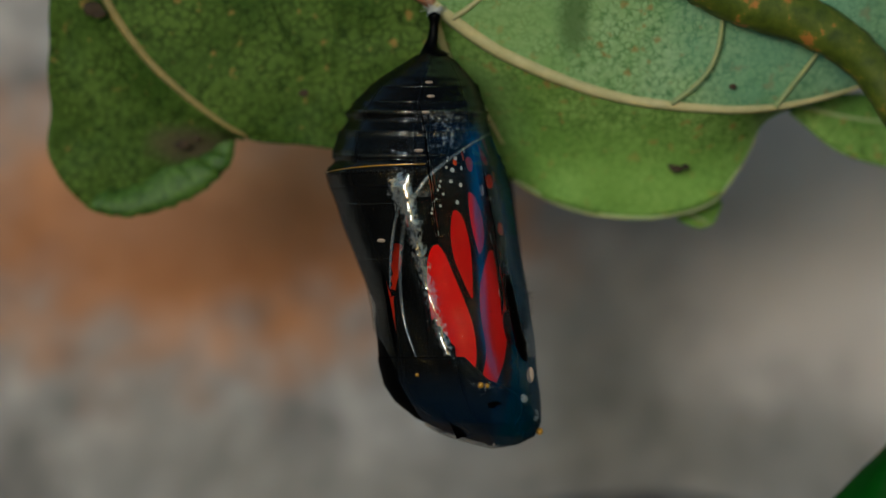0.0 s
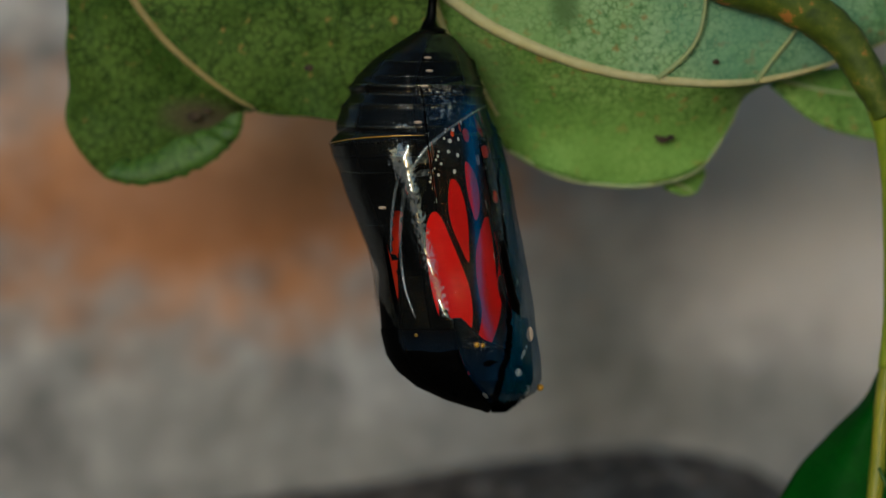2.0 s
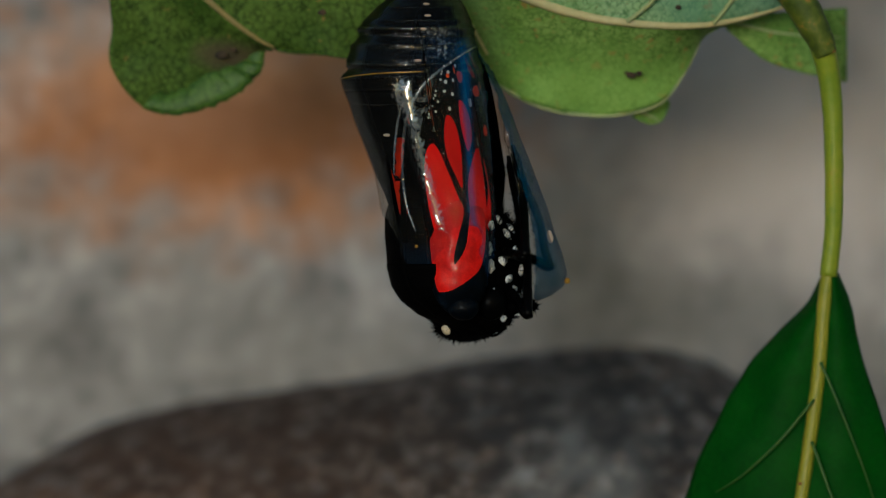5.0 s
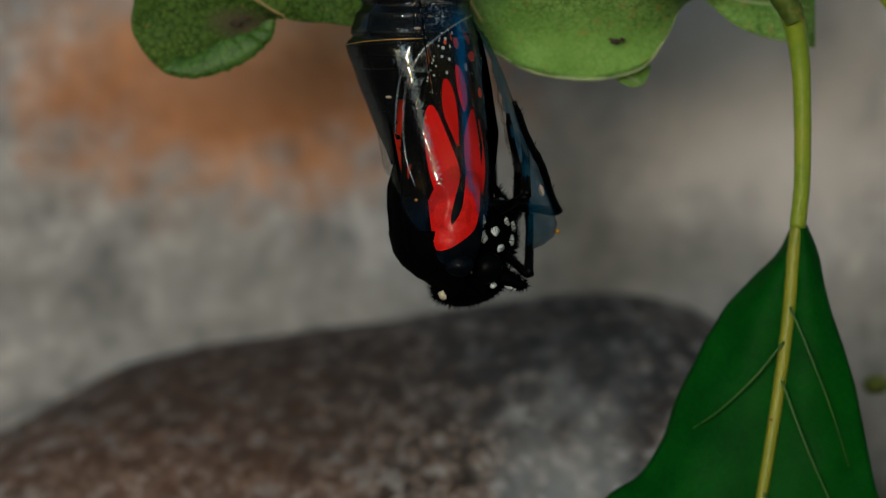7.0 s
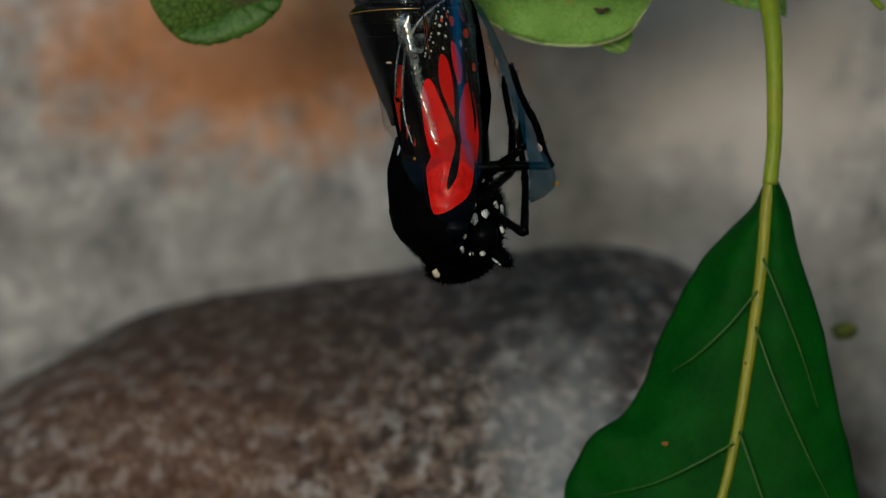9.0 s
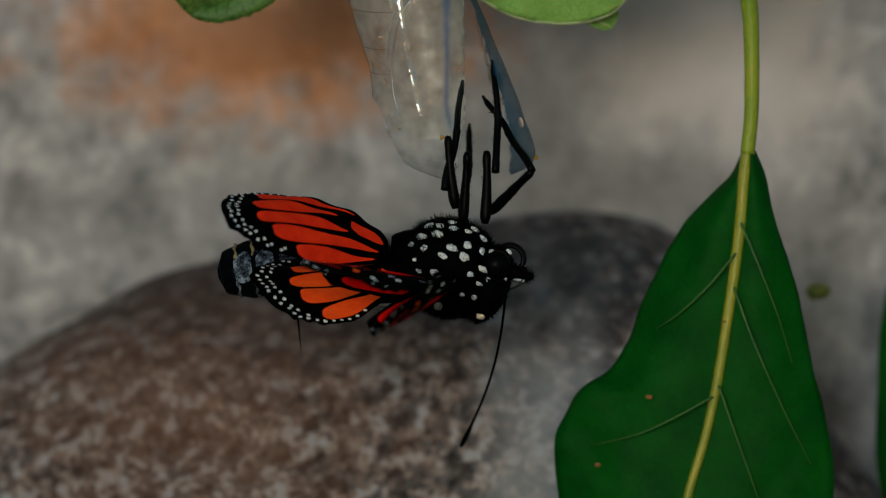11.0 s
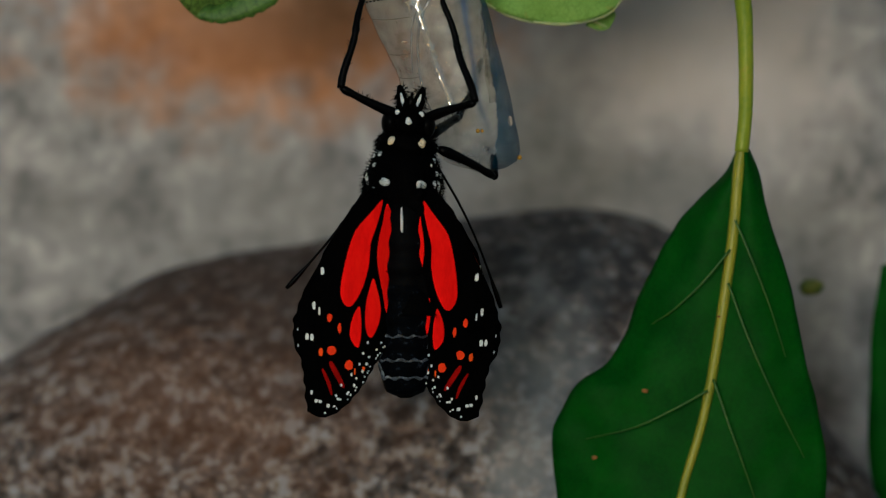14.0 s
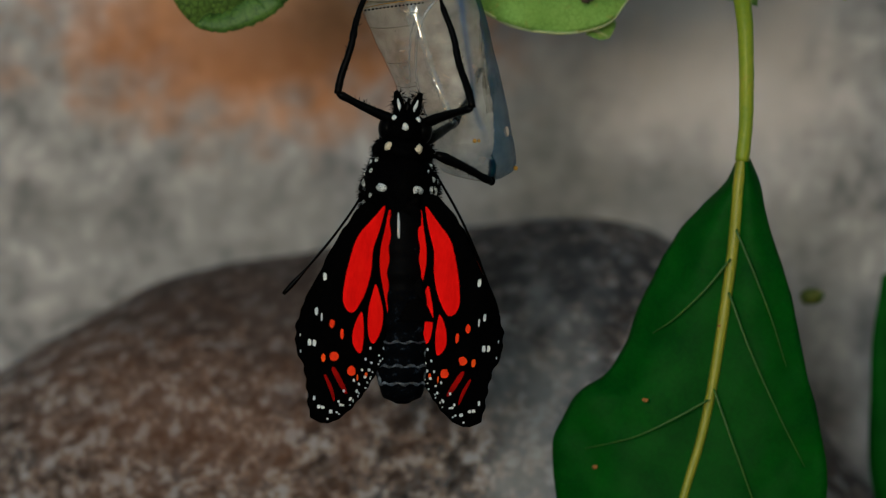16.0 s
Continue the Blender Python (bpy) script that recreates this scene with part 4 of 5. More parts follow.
def wing_root(body):
    """The soft wet base of the left forewing that bulges out of the skin."""
    home = at(*ROOT)

    def patch(name, outline, mat, parent, lift, label=""):
        c = closed_curve(outline)
        v0, v1 = min(q.y for q in c), max(q.y for q in c)
        n, m, verts = 34, 15, []
        for i in range(n):
            v = v0 + (v1 - v0) * (0.003 + 0.994 * (0.5 - 0.5 * math.cos(math.pi * i / (n - 1))))
            cut = []
            for q, p in zip(c, c[1:] + c[:1]):
                if (q.y - v) * (p.y - v) < 0:
                    cut.append(q.x + (p.x - q.x) * (v - q.y) / (p.y - q.y))
            lo, hi = min(cut), max(cut)
            for j in range(m):
                u = lo + (hi - lo) * j / (m - 1)
                d = 1.0 * ((u - 822) / 62) ** 2 + 2.0 * (max(0, v - 770) / 90) ** 2 + 1.2 * (max(0, 690 - v) / 90) ** 2
                d += 0.09 * noise.noise(Vector((u * 0.05, v * 0.03, 2.0))) - lift
                verts.append(at(u, v, ROOT[2] + d * MM) - home)
        return mesh_object(name, verts, grid_faces(n, m), mat, parent, label)
    ob = patch("wing_root", [(762, 655), (758, 695), (764, 745), (774, 792), (800, 830), (836, 842), (868, 822), (888, 770), (893, 700), (887, 650), (850, 618), (790, 626)],
               WET_BLACK, body, 0.0, "wet black and red base of the folded forewing")
    so = ob.modifiers.new("thickness", "SOLIDIFY")
    so.thickness, so.offset = 0.0003, 1.0
    patch("wing_cell", [(784, 592), (767, 625), (765, 655), (768, 700), (774, 745), (784, 786), (806, 778), (822, 752), (818, 715), (828, 668), (839, 620), (828, 592)], WET_RED, ob, 0.05)
    patch("wing_cell", [(856, 606), (850, 650), (844, 690), (828, 722), (802, 748), (784, 786), (808, 787), (840, 770), (872, 742), (884, 700), (886, 650), (880, 612)], WET_RED, ob, 0.06)
    part("tegula", ball(1.2, 0.8, 1.0, ((838 - ROOT[0]) * U / MM, 1.0, (ROOT[1] - 822) * U / MM), 24, 16, 0.08, 7), WET_BLACK, ob, "blue-black scale at the wing base")
    return ob


def hindwing(side, body, scales):
    w = Wing(side, HIND_L, HIND_OUT, HIND_IN, 3.5, 0.14)
    ob = w.membrane("hindwing", 0.0, HIND_L[-1], body, "orange hindwing with black veins and dotted border")
    across = lambda f, l: w.span(l)[0] + (w.span(l)[1] - w.span(l)[0]) * f
    for off in (0.06, -0.06):
        # cells that fan out from the base, the short loop cell at the root
        for f0, f1, l0, l1 in ((0.02, 0.17, 2.2, 11.8), (0.20, 0.365, 1.4, 13.9), (0.395, 0.565, 4.6, 14.7), (0.595, 0.765, 5.2, 14.2), (0.795, 0.945, 3.0, 12.2), (0.44, 0.72, 0.7, 4.0)):
            mid = (f0 + f1) / 2
            outline = [(across(mid, l0), l0)]
            outline += [(across(f1 if k else f1 - 0.03, l0 + (l1 - l0) * f), l0 + (l1 - l0) * f) for k, f in enumerate((0.25, 0.55, 0.85))]
            outline += [(across(f1 - 0.02, l1 - 0.3), l1 - 0.3), (across(mid, l1), l1), (across(f0 + 0.02, l1 - 0.3), l1 - 0.3)]
            outline += [(across(f0 if k < 2 else f0 + 0.03, l0 + (l1 - l0) * f), l0 + (l1 - l0) * f) for k, f in enumerate((0.85, 0.55, 0.25))]
            w.cell("wing_cell", outline, scales, ob, off)
        dots = []
        for row, inset in enumerate((0.9, 2.1)):
            for k in range(15):
                f = 0.04 + 0.066 * k + 0.02 * row
                l = max(q for q in np.linspace(8, 18.4, 60) if w.span(q)[0] + 0.2 < across(f, 14.0) < w.span(q)[1] - 0.2 or q < 8.1) - inset * 0.8
                dots.append((across(f, 14.0) + random.uniform(-0.1, 0.1), l + random.uniform(-0.15, 0.15), 0.28, 0.36))
        for k in range(9):
            l = 7.5 + 0.9 * k
            dots += [(across(0.965, l), l, 0.2, 0.4)]
        tagged(w.spots("white_dots", dots, WHITE, ob, off * 1.1), kind="stuff")
    return ob


def ball(rx, ry, rz, centre, seg=28, rings=18, lump=0.0, seed=0.0):
    """An uneven ellipsoid, in mm."""
    bm = bmesh.new()
    bmesh.ops.create_uvsphere(bm, u_segments=seg, v_segments=rings, radius=1)
    for v in bm.verts:
        k = 1 + lump * noise.noise(v.co * 2.2 + Vector((seed, 0, 0)))
        v.co = (Vector((v.co.x * rx, v.co.y * ry, v.co.z * rz)) * k + Vector(centre)) * MM
    return bm


def hairs(name, rx, ry, rz, centre, count, length, parent, keep=None, mat=None):
    """A coat of fine tapered hairs on an ellipsoid; one piece of stuff."""
    verts, faces = [], []
    c = Vector(centre)
    for _ in range(count):
        d = Vector((random.gauss(0, 1), random.gauss(0, 1), random.gauss(0, 1))).normalized()
        if keep and not keep(d):
            continue
        p = Vector((d.x * rx, d.y * ry, d.z * rz)) * 0.98 + c
        nrm = Vector((d.x / rx, d.y / ry, d.z / rz)).normalized()
        q = p + (nrm + Vector((random.uniform(-0.5, 0.5), random.uniform(-0.5, 0.5), random.uniform(-0.9, 0.1)))) * length * random.uniform(0.5, 1.2)
        s = nrm.orthogonal().normalized() * 0.055
        t = nrm.cross(s)
        k = len(verts)
        verts += [(p + s) * MM, (p - s * 0.5 + t * 0.9) * MM, (p - s * 0.5 - t * 0.9) * MM, q * MM]
        faces += [(k, k + 1, k + 3), (k + 1, k + 2, k + 3), (k + 2, k, k + 3)]
    return tagged(mesh_object(name, verts, faces, mat or FUR, parent), kind="stuff")


def tufts(name, rows, rx, ry, rz, centre, mat, parent):
    """White scale tufts on an ellipsoid: (direction, width, length)."""
    c = Vector(centre)
    for d, w, h in rows:
        d = Vector(d).normalized()
        p = Vector((d.x * rx, d.y * ry, d.z * rz)) + c
        nrm = Vector((d.x / rx, d.y / ry, d.z / rz)).normalized()
        zax = Vector((0, 0, 1))
        s = nrm.cross(zax).normalized()
        t = s.cross(nrm)
        verts, faces = [(p + nrm * 0.28) * MM], []
        n = 11
        for j in range(n):
            a = 2 * math.pi * j / n
            k = 1 + 0.45 * (random.random() - 0.5)
            verts.append((p + s * (w / 2 * k * math.cos(a)) + t * (h / 2 * k * math.sin(a)) + nrm * 0.12) * MM)
        for j in range(n):
            faces.append((0, 1 + j, 1 + (j + 1) % n))
        for j in range(n):
            verts.append((Vector(verts[1 + j]) / MM - nrm * 0.35) * MM)
        for j in range(n):
            k = (j + 1) % n
            faces.append((1 + j, 1 + n + j, 1 + n + k, 1 + k))
        mesh_object(name, verts, faces, mat, parent)


THORAX = (3.65, 4.6, 4.9)
THORAX_C = (0, 0, 0)
HEAD_C = (0, 0, 0)


def butterfly():
    b = thing("monarch_butterfly", "newly hatched butterfly, white-spotted black body, red and black wings", "butterfly")
    P = {}
    P["thorax"] = part("thorax", ball(*THORAX, THORAX_C, 36, 24, 0.08, 1), FUR, b, "furry black thorax with white spots")
    th = P["thorax"]
    hairs("fur", *THORAX, THORAX_C, 9000, 0.6, th)
    part("collar", ball(2.9, 3.2, 1.7, (0, -0.3, 4.2), 28, 18, 0.08, 5), FUR, th, "furry black collar behind the head")
    hairs("fur", 2.9, 3.2, 1.7, (0, -0.3, 4.2), 1600, 0.5, th)
    tufts("cream_spot", [((0.52, -0.82, 0.22), 0.75, 0.85), ((-0.52, -0.82, 0.22), 0.75, 0.85)], 2.9, 3.2, 1.7, (0, -0.3, 4.2), CREAM, th)
    spots = [((0.50, -0.86, 0.10), 1.2, 0.85), ((-0.50, -0.86, 0.10), 1.1, 0.8), ((0.9, -0.35, 0.1), 0.6, 1.1), ((-0.9, -0.35, 0.1), 0.5, 0.9)]
    rnd = random.Random(5)
    placed = []
    while len(placed) < 84:
        d = Vector((rnd.gauss(0, 1), rnd.gauss(0.25, 0.8), rnd.gauss(0, 0.9))).normalized()
        if abs(d.x) < 0.24 or d.y < -0.8 or (d.y < -0.2 and abs(d.x) < 0.62) or any((d - q).length < 0.25 for q in placed):
            if len(placed) > 24 and rnd.random() < 0.002:
                break
            continue
        placed.append(d)
    spots += [(tuple(d), rnd.uniform(0.45, 0.85) * (1 if d.y > 0 else 0.75), rnd.uniform(0.6, 1.15) * (1 if d.y > 0 else 0.75)) for d in placed]
    tufts("white_spot", spots, *THORAX, THORAX_C, WHITE, th)
    head = P["head"] = part("head", ball(1.8, 2.0, 1.65, HEAD_C, 26, 18, 0.06, 3), FUR, b, "black head with white spots")
    hairs("fur", 1.8, 2.0, 1.65, HEAD_C, 1300, 0.34, head)
    for s in (-1, 1):
        part("eye", ball(0.9, 1.35, 1.3, (s * 1.75, 0.2, 0.0)), EYE, head, "glossy black eye")
    tufts("white_spot", [((0, -1, 0.15), 0.6, 0.7), ((0.75, -0.55, 0.75), 0.5, 0.55), ((-0.75, -0.55, 0.75), 0.5, 0.55), ((0.6, 0.6, -0.5), 0.6, 0.6), ((-0.6, 0.6, -0.5), 0.6, 0.6), ((0.75, 0.1, -0.9), 0.5, 0.7), ((-0.75, 0.1, -0.9), 0.5, 0.7), ((0.3, 0.9, 0.5), 0.4, 0.6), ((-0.3, 0.9, 0.5), 0.4, 0.6)], 1.85, 2.05, 1.7, HEAD_C, WHITE, head)
    for s in (-1, 1):
        pts = [Vector(p) * MM for p in spline([(s * 0.5, 0.1, 0.9), (s * 0.72, 0.0, 1.9), (s * 0.95, 0.0, 2.8), (s * 1.2, 0.1, 3.7)], 12)]
        v, f = tube(pts, [r * MM for r in (0.5, 0.58, 0.62, 0.62, 0.6, 0.58, 0.55, 0.5, 0.45, 0.38, 0.3, 0.16)], 9, rough=0.3)
        palp = mesh_object("palp", v, f, FUR, head)
        hairs("fur", 0.6, 0.6, 1.5, (s * 0.85, 0.05, 2.2), 160, 0.5, palp)
        pts = [p + Vector((0, -0.00056, 0)) for p in pts[3:9]]
        v, f = tube(pts, [0.00006, 0.00014, 0.00018, 0.00016, 0.00012, 0.00005], 6, rough=0.5)
        mesh_object("white_streak", v, f, WHITE, palp)
    pts = [Vector((0.05 * math.sin(i), 0.4 - 0.1 * i / 11, 1.0 + 1.7 * i / 11)) * MM for i in range(12)]
    v, f = tube(pts, [r * MM for r in (0.45, 0.45, 0.42, 0.40, 0.38, 0.38, 0.38, 0.40, 0.40, 0.36, 0.30, 0.2)], 9, rough=0.15)
    mesh_object("sheath", v, f, BLACK_HORN, head, "black sheath between the palps")
    pts = []
    for i in range(44):
        a = i / 43 * 2 * math.pi * 1.55 - 1.2
        r = 1.55 - 0.5 * i / 43
        pts.append(Vector((0.10 * math.sin(a), r * math.cos(a), r * math.sin(a))) * MM)
    v, f = tube(pts, [r * MM for r in np.linspace(0.19, 0.10, 44)], 8)
    P["prob"] = mesh_object("proboscis", v, f, BLACK_HORN, b, "coiled black proboscis")
    # abdomen in two pieces that slide out of one another
    def taper(l0, l1, rs, zs):
        verts, n, m = [], 40, 26
        for i in range(n):
            z = l0 + (l1 - l0) * i / (n - 1)
            r = interp(z, zs, rs)
            r *= 1 + 0.035 * math.sin(z * 2 * math.pi / 2.4)
            for j in range(m):
                a = 2 * math.pi * j / m
                verts.append(Vector((r * math.cos(a), r * 1.08 * math.sin(a), -z)) * MM)
        f = grid_faces(n, m, True)
        verts += [Vector((0, 0, -l0)) * MM, Vector((0, 0, -l1)) * MM]
        for j in range(m):
            k = (j + 1) % m
            f += [(n * m, j, k), (n * m + 1, (n - 1) * m + k, (n - 1) * m + j)]
        return verts, [tuple(reversed(q)) for q in f]
    v, f = taper(-0.6, 12.5, (1.6, 2.4, 2.7, 2.8, 2.5, 0.8), (-0.6, 1.5, 4, 8, 11.4, 12.5))
    P["abdomen"] = mesh_object("abdomen", v, f, ABDOMEN, b, "dusty black abdomen with pale rings")
    hairs("fur", 2.2, 2.4, 2.6, (0, 0, -1.2), 900, 0.8, P["abdomen"])
    tufts("white_streak", [((-0.12, -1, -0.25), 0.28, 2.6)], 2.75, 2.95, 5.0, (0, 0, -2.2), WHITE, P["abdomen"])
    v, f = taper(9.0, 20.6, (2.65, 2.7, 2.65, 2.6, 2.4, 1.8, 0.5), (9.0, 11.5, 14, 16.5, 18.6, 20.0, 20.6))
    P["rear"] = mesh_object("abdomen_tip", v, f, material("dusted_grey_abdomen", [(0.36, (0.0008, 0.0008, 0.001)), (0.58, (0.0015, 0.002, 0.003)), (0.67, (0.018, 0.023, 0.032)), (0.77, (0.22, 0.25, 0.28))], 0.6, 1100, 5000, 0.6, 0.0001, spec=0.01), b, "pale-ringed abdomen tip")
    dust = material("blue_grey_dust", [(0.40, (0.004, 0.005, 0.007)), (0.50, (0.05, 0.065, 0.085)), (0.62, (0.26, 0.30, 0.35))], 0.7, 1300, 6000, 0.6, 0.0001, spec=0.05)
    for z0 in (10.4, 12.6, 14.9, 17.1):
        for side in (0.0, math.pi):
            verts = []
            for i in range(9):
                z = z0 + 1.75 * i / 8
                rr = (interp(z, (9.0, 11.5, 14, 16.5, 18.6, 20.0, 20.6), (2.65, 2.7, 2.65, 2.6, 2.4, 1.8, 0.5)) * (1 + 0.035 * math.sin(z * 2 * math.pi / 2.4)) + 0.03)
                half = 0.62 * math.sin(math.pi * (i + 0.7) / 9.4) ** 0.5
                for j in range(9):
                    an = side + half * (j / 4 - 1) * (1 + 0.12 * math.sin(3 * z + j))
                    verts.append(Vector((rr * math.cos(an), rr * 1.08 * math.sin(an), -z)) * MM)
            mesh_object("pale_flank", verts, [tuple(reversed(q)) for q in grid_faces(9, 9)], dust, P["rear"])
    band = material("pale_ring", [(0.40, (0.004, 0.005, 0.006)), (0.56, (0.06, 0.07, 0.09)), (0.7, (0.34, 0.34, 0.35))], 0.6, 1800, 7000, 0.5)
    gold_ring = material("tan_ring", [(0.35, (0.10, 0.07, 0.02)), (0.7, (0.34, 0.24, 0.08))], 0.6, 1800, 7000, 0.5)
    for z in (14.6, 16.9, 18.6):
        r = interp(z, (9.0, 11.5, 14, 16.5, 18.6, 20.0, 20.6), (2.65, 2.7, 2.65, 2.6, 2.4, 1.8, 0.5)) + 0.02
        for a0, a1, mt in ((-2.75, -0.4, band), (0.4, 2.75, gold_ring)):
            pts = [Vector((r * math.cos(a0 + (a1 - a0) * i / 20), r * 1.08 * math.sin(a0 + (a1 - a0) * i / 20), -z - 0.1 * math.sin(i * 1.3))) * MM for i in range(21)]
            vv, ff = [], []
            for i, p in enumerate(pts):
                w = (0.05 + 0.12 * abs(math.sin(i * 0.75 + z))) * MM
                vv += [p + Vector((0, 0, w)), p * 1.0 + (p - Vector((0, 0, p.z))).normalized() * 0.00008, p - Vector((0, 0, w))]
            mesh_object("ring", vv, grid_faces(21, 3), mt, P["rear"])
    for row, (v0, v1) in enumerate(((104, 340), (340, 590), (460, 690), (640, 797))):
        for q in range(8):
            if row == 2 and not 2 <= q <= 5:
                continue
            verts, rows, arc = [], 40, 13
            for i in range(rows):
                v = v0 + (v1 - v0) * i / (rows - 1)
                w = max(v, 585) if row == 2 else min(802, v + 7) if row == 3 and 2 <= q <= 5 else v
                swell = interp(v, (460, 540), (0.82, 0.97)) if row == 2 else interp(v, (515, 590), (0.985, 0.86)) if row == 1 else 0.985
                for j in range(2 * arc):
                    a = math.pi / 4 * (q + (j if j < arc else 2 * arc - 1 - j) / (arc - 1))
                    u, d = shell_point(w, a, swell if j < arc else swell * 0.78)
                    if d < 0 and row < 2:
                        seam = interp(u, (716, 728, 752, 790, 825, 866, 905), (400, 372, 330, 296, 270, 244, 225))
                        edge = interp(v, (400, 430, 480, 540, 590), (716, 736, 745, 760, 776))
                        d *= interp(v - seam, (-8, 8), (1, interp(u, (edge - 8, edge + 8), (1, -0.35))))
                        if abs(u - 703) < 9 and 438 < v < 546:
                            d *= 0.4
                    elif d < 0:
                        line = interp(v, (460, 560, 620, 650, 680, 697, 712, 797), (740, 772, 812, 838, 868, 905, 915, 920))
                        d *= interp(u, (line - 10, line + 10), (1.0, -0.35))
                    verts.append(at(u, v) + Vector((0, d, 0)))
            m = 2 * arc
            faces = grid_faces(rows, m, True) + [tuple(range(m)), tuple((rows - 1) * m + k for k in reversed(range(m)))]
            c = sum(verts, Vector()) / len(verts)
            k = "lobe_%d%d" % (row, q)
            P[k] = mesh_object("abdomen_lobe", [x - c for x in verts], faces, FUR, b, "soft black lobe of the abdomen")
            LOBE_HOME[k] = c
    # wings
    P["lf"], P["rf"] = forewing(-1, b), forewing(1, b)
    P["lh"], P["rh"] = hindwing(-1, b, HIND_RED), hindwing(1, b, ORANGE)
    P["root"] = wing_root(b)
    # legs: thigh, and the shin with its foot on it
    for k in ("leg_a", "leg_b", "leg_c", "leg_d"):
        zs = np.linspace(0, LEG1, 16)
        v, f = tube([Vector((0.12 * math.sin(z * 0.5), 0, -z)) * MM for z in zs], [r * MM for r in (0.34, 0.48, 0.55, 0.56, 0.54, 0.51, 0.49, 0.46, 0.44, 0.42, 0.40, 0.38, 0.38, 0.42, 0.42, 0.26)], 8, rough=0.12)
        P[k] = mesh_object("leg", v, f, BLACK_HORN, b, "black jointed leg")
        hairs("fur", 0.4, 0.4, LEG1 / 2, (0, 0, -LEG1 / 2), 110, 0.22, P[k])
        zs = np.linspace(0, LEG2, 26)
        rad = [0.40 - 0.13 * (z / LEG2) + (0.07 if abs(z - LEG2 * 0.52) < 0.4 else 0) - (0.10 if z > LEG2 * 0.95 else 0) for z in zs]
        v, f = tube([Vector((0.35 * math.sin(z / LEG2 * math.pi) ** 2, 0.1 * math.sin(z), -z)) * MM for z in zs], [r * MM for r in rad], 8, rough=0.15)
        P[k + "2"] = mesh_object("shin", v, f, BLACK_HORN, P[k])
        vs, fs = [], []
        for i in range(26):
            z = LEG2 * (0.15 + 0.8 * i / 26)
            a = random.random() * 6.28
            p = Vector((0.27 * math.cos(a) + 0.35 * math.sin(z / LEG2 * math.pi) ** 2, 0.27 * math.sin(a), -z))
            q = p + Vector((0.28 * math.cos(a), 0.28 * math.sin(a), -0.3))
            vv, ff = tube([p * MM, q * MM], [0.00005, 0.00001], 4)
            fs += [tuple(t + len(vs) for t in g) for g in ff]
            vs += vv
        tagged(mesh_object("spines", vs, fs, BLACK_HORN, P[k + "2"]), kind="stuff")
    for k in ("ant_l", "ant_r"):
        zs = np.linspace(0, ANT, 40)
        rad = [0.13 if z < ANT * 0.84 else 0.13 + 0.14 * math.sin((z - ANT * 0.84) / (ANT * 0.16) * math.pi * 0.8) for z in zs]
        v, f = tube([Vector((0.9 * math.sin(z / ANT * math.pi), 0, -z)) * MM for z in zs], [r * MM for r in rad], 7, rough=0.1)
        P[k] = mesh_object("antenna", v, f, BLACK_HORN, b, "thin black clubbed antenna")
    return b, P


LOBE_HOME = {}
LEG1, LEG2, ANT = 7.0, 11.5, 19.8
BUG, P = butterfly()


# ---- what moves ----
def turned(p, rz=0.0, lean=0.0, pitch=0.0):
    """A pose at p: turned about the upright, tipped towards the eye, then leaning to the right in the picture plane."""
    return Matrix.Translation(p) @ pose(0, 0, 0, 0, lean, 0) @ pose(0, 0, 0, pitch, 0, 0) @ pose(0, 0, 0, 0, 0, rz)


def fine(rows, most=60.0):
    """Rows with more between them where one turns far."""
    out = [rows[0]]
    for t, m in rows[1:]:
        t0, m0 = out[-1]
        a, b = m0.to_quaternion(), m.to_quaternion()
        n = max(1, math.ceil(math.degrees(a.rotation_difference(b).angle) / most)) if a.dot(b) >= 0 else max(1, math.ceil((360 - math.degrees(a.rotation_difference(b).angle)) / most) if math.degrees(a.rotation_difference(b).angle) > 180 else math.ceil(math.degrees(a.rotation_difference(b).angle) / most))
        for i in range(1, n):
            f = i / n
            out.append((t0 + (t - t0) * f, Matrix.LocRotScale(m0.translation.lerp(m.translation, f), a.slerp(b, f), None)))
        out.append((t, m))
    return out


def limb(p, q, length, toward=-1):
    """A pose at p whose -z axis points at q as seen, its own length long: what is left over goes into depth."""
    d = Vector((q.x - p.x, 0, q.z - p.z))
    s = length * MM
    if d.length > s * 0.995:
        d = d.normalized() * s * 0.995
    d.y = toward * math.sqrt(max(0.0, s * s - d.length_squared))
    d.normalize()
    return Matrix.Translation(p) @ Vector((0, 0, -1)).rotation_difference(d).to_matrix().to_4x4(), p + d * s


def mirrored(m):
    """The pose of the other wing, mirrored in depth."""
    r = m.to_3x3()
    r = Matrix.Diagonal((1, -1, 1)) @ r @ Matrix.Diagonal((-1, 1, 1))
    o = m.translation.copy()
    o.y = -o.y
    return Matrix.Translation(o) @ r.to_4x4()


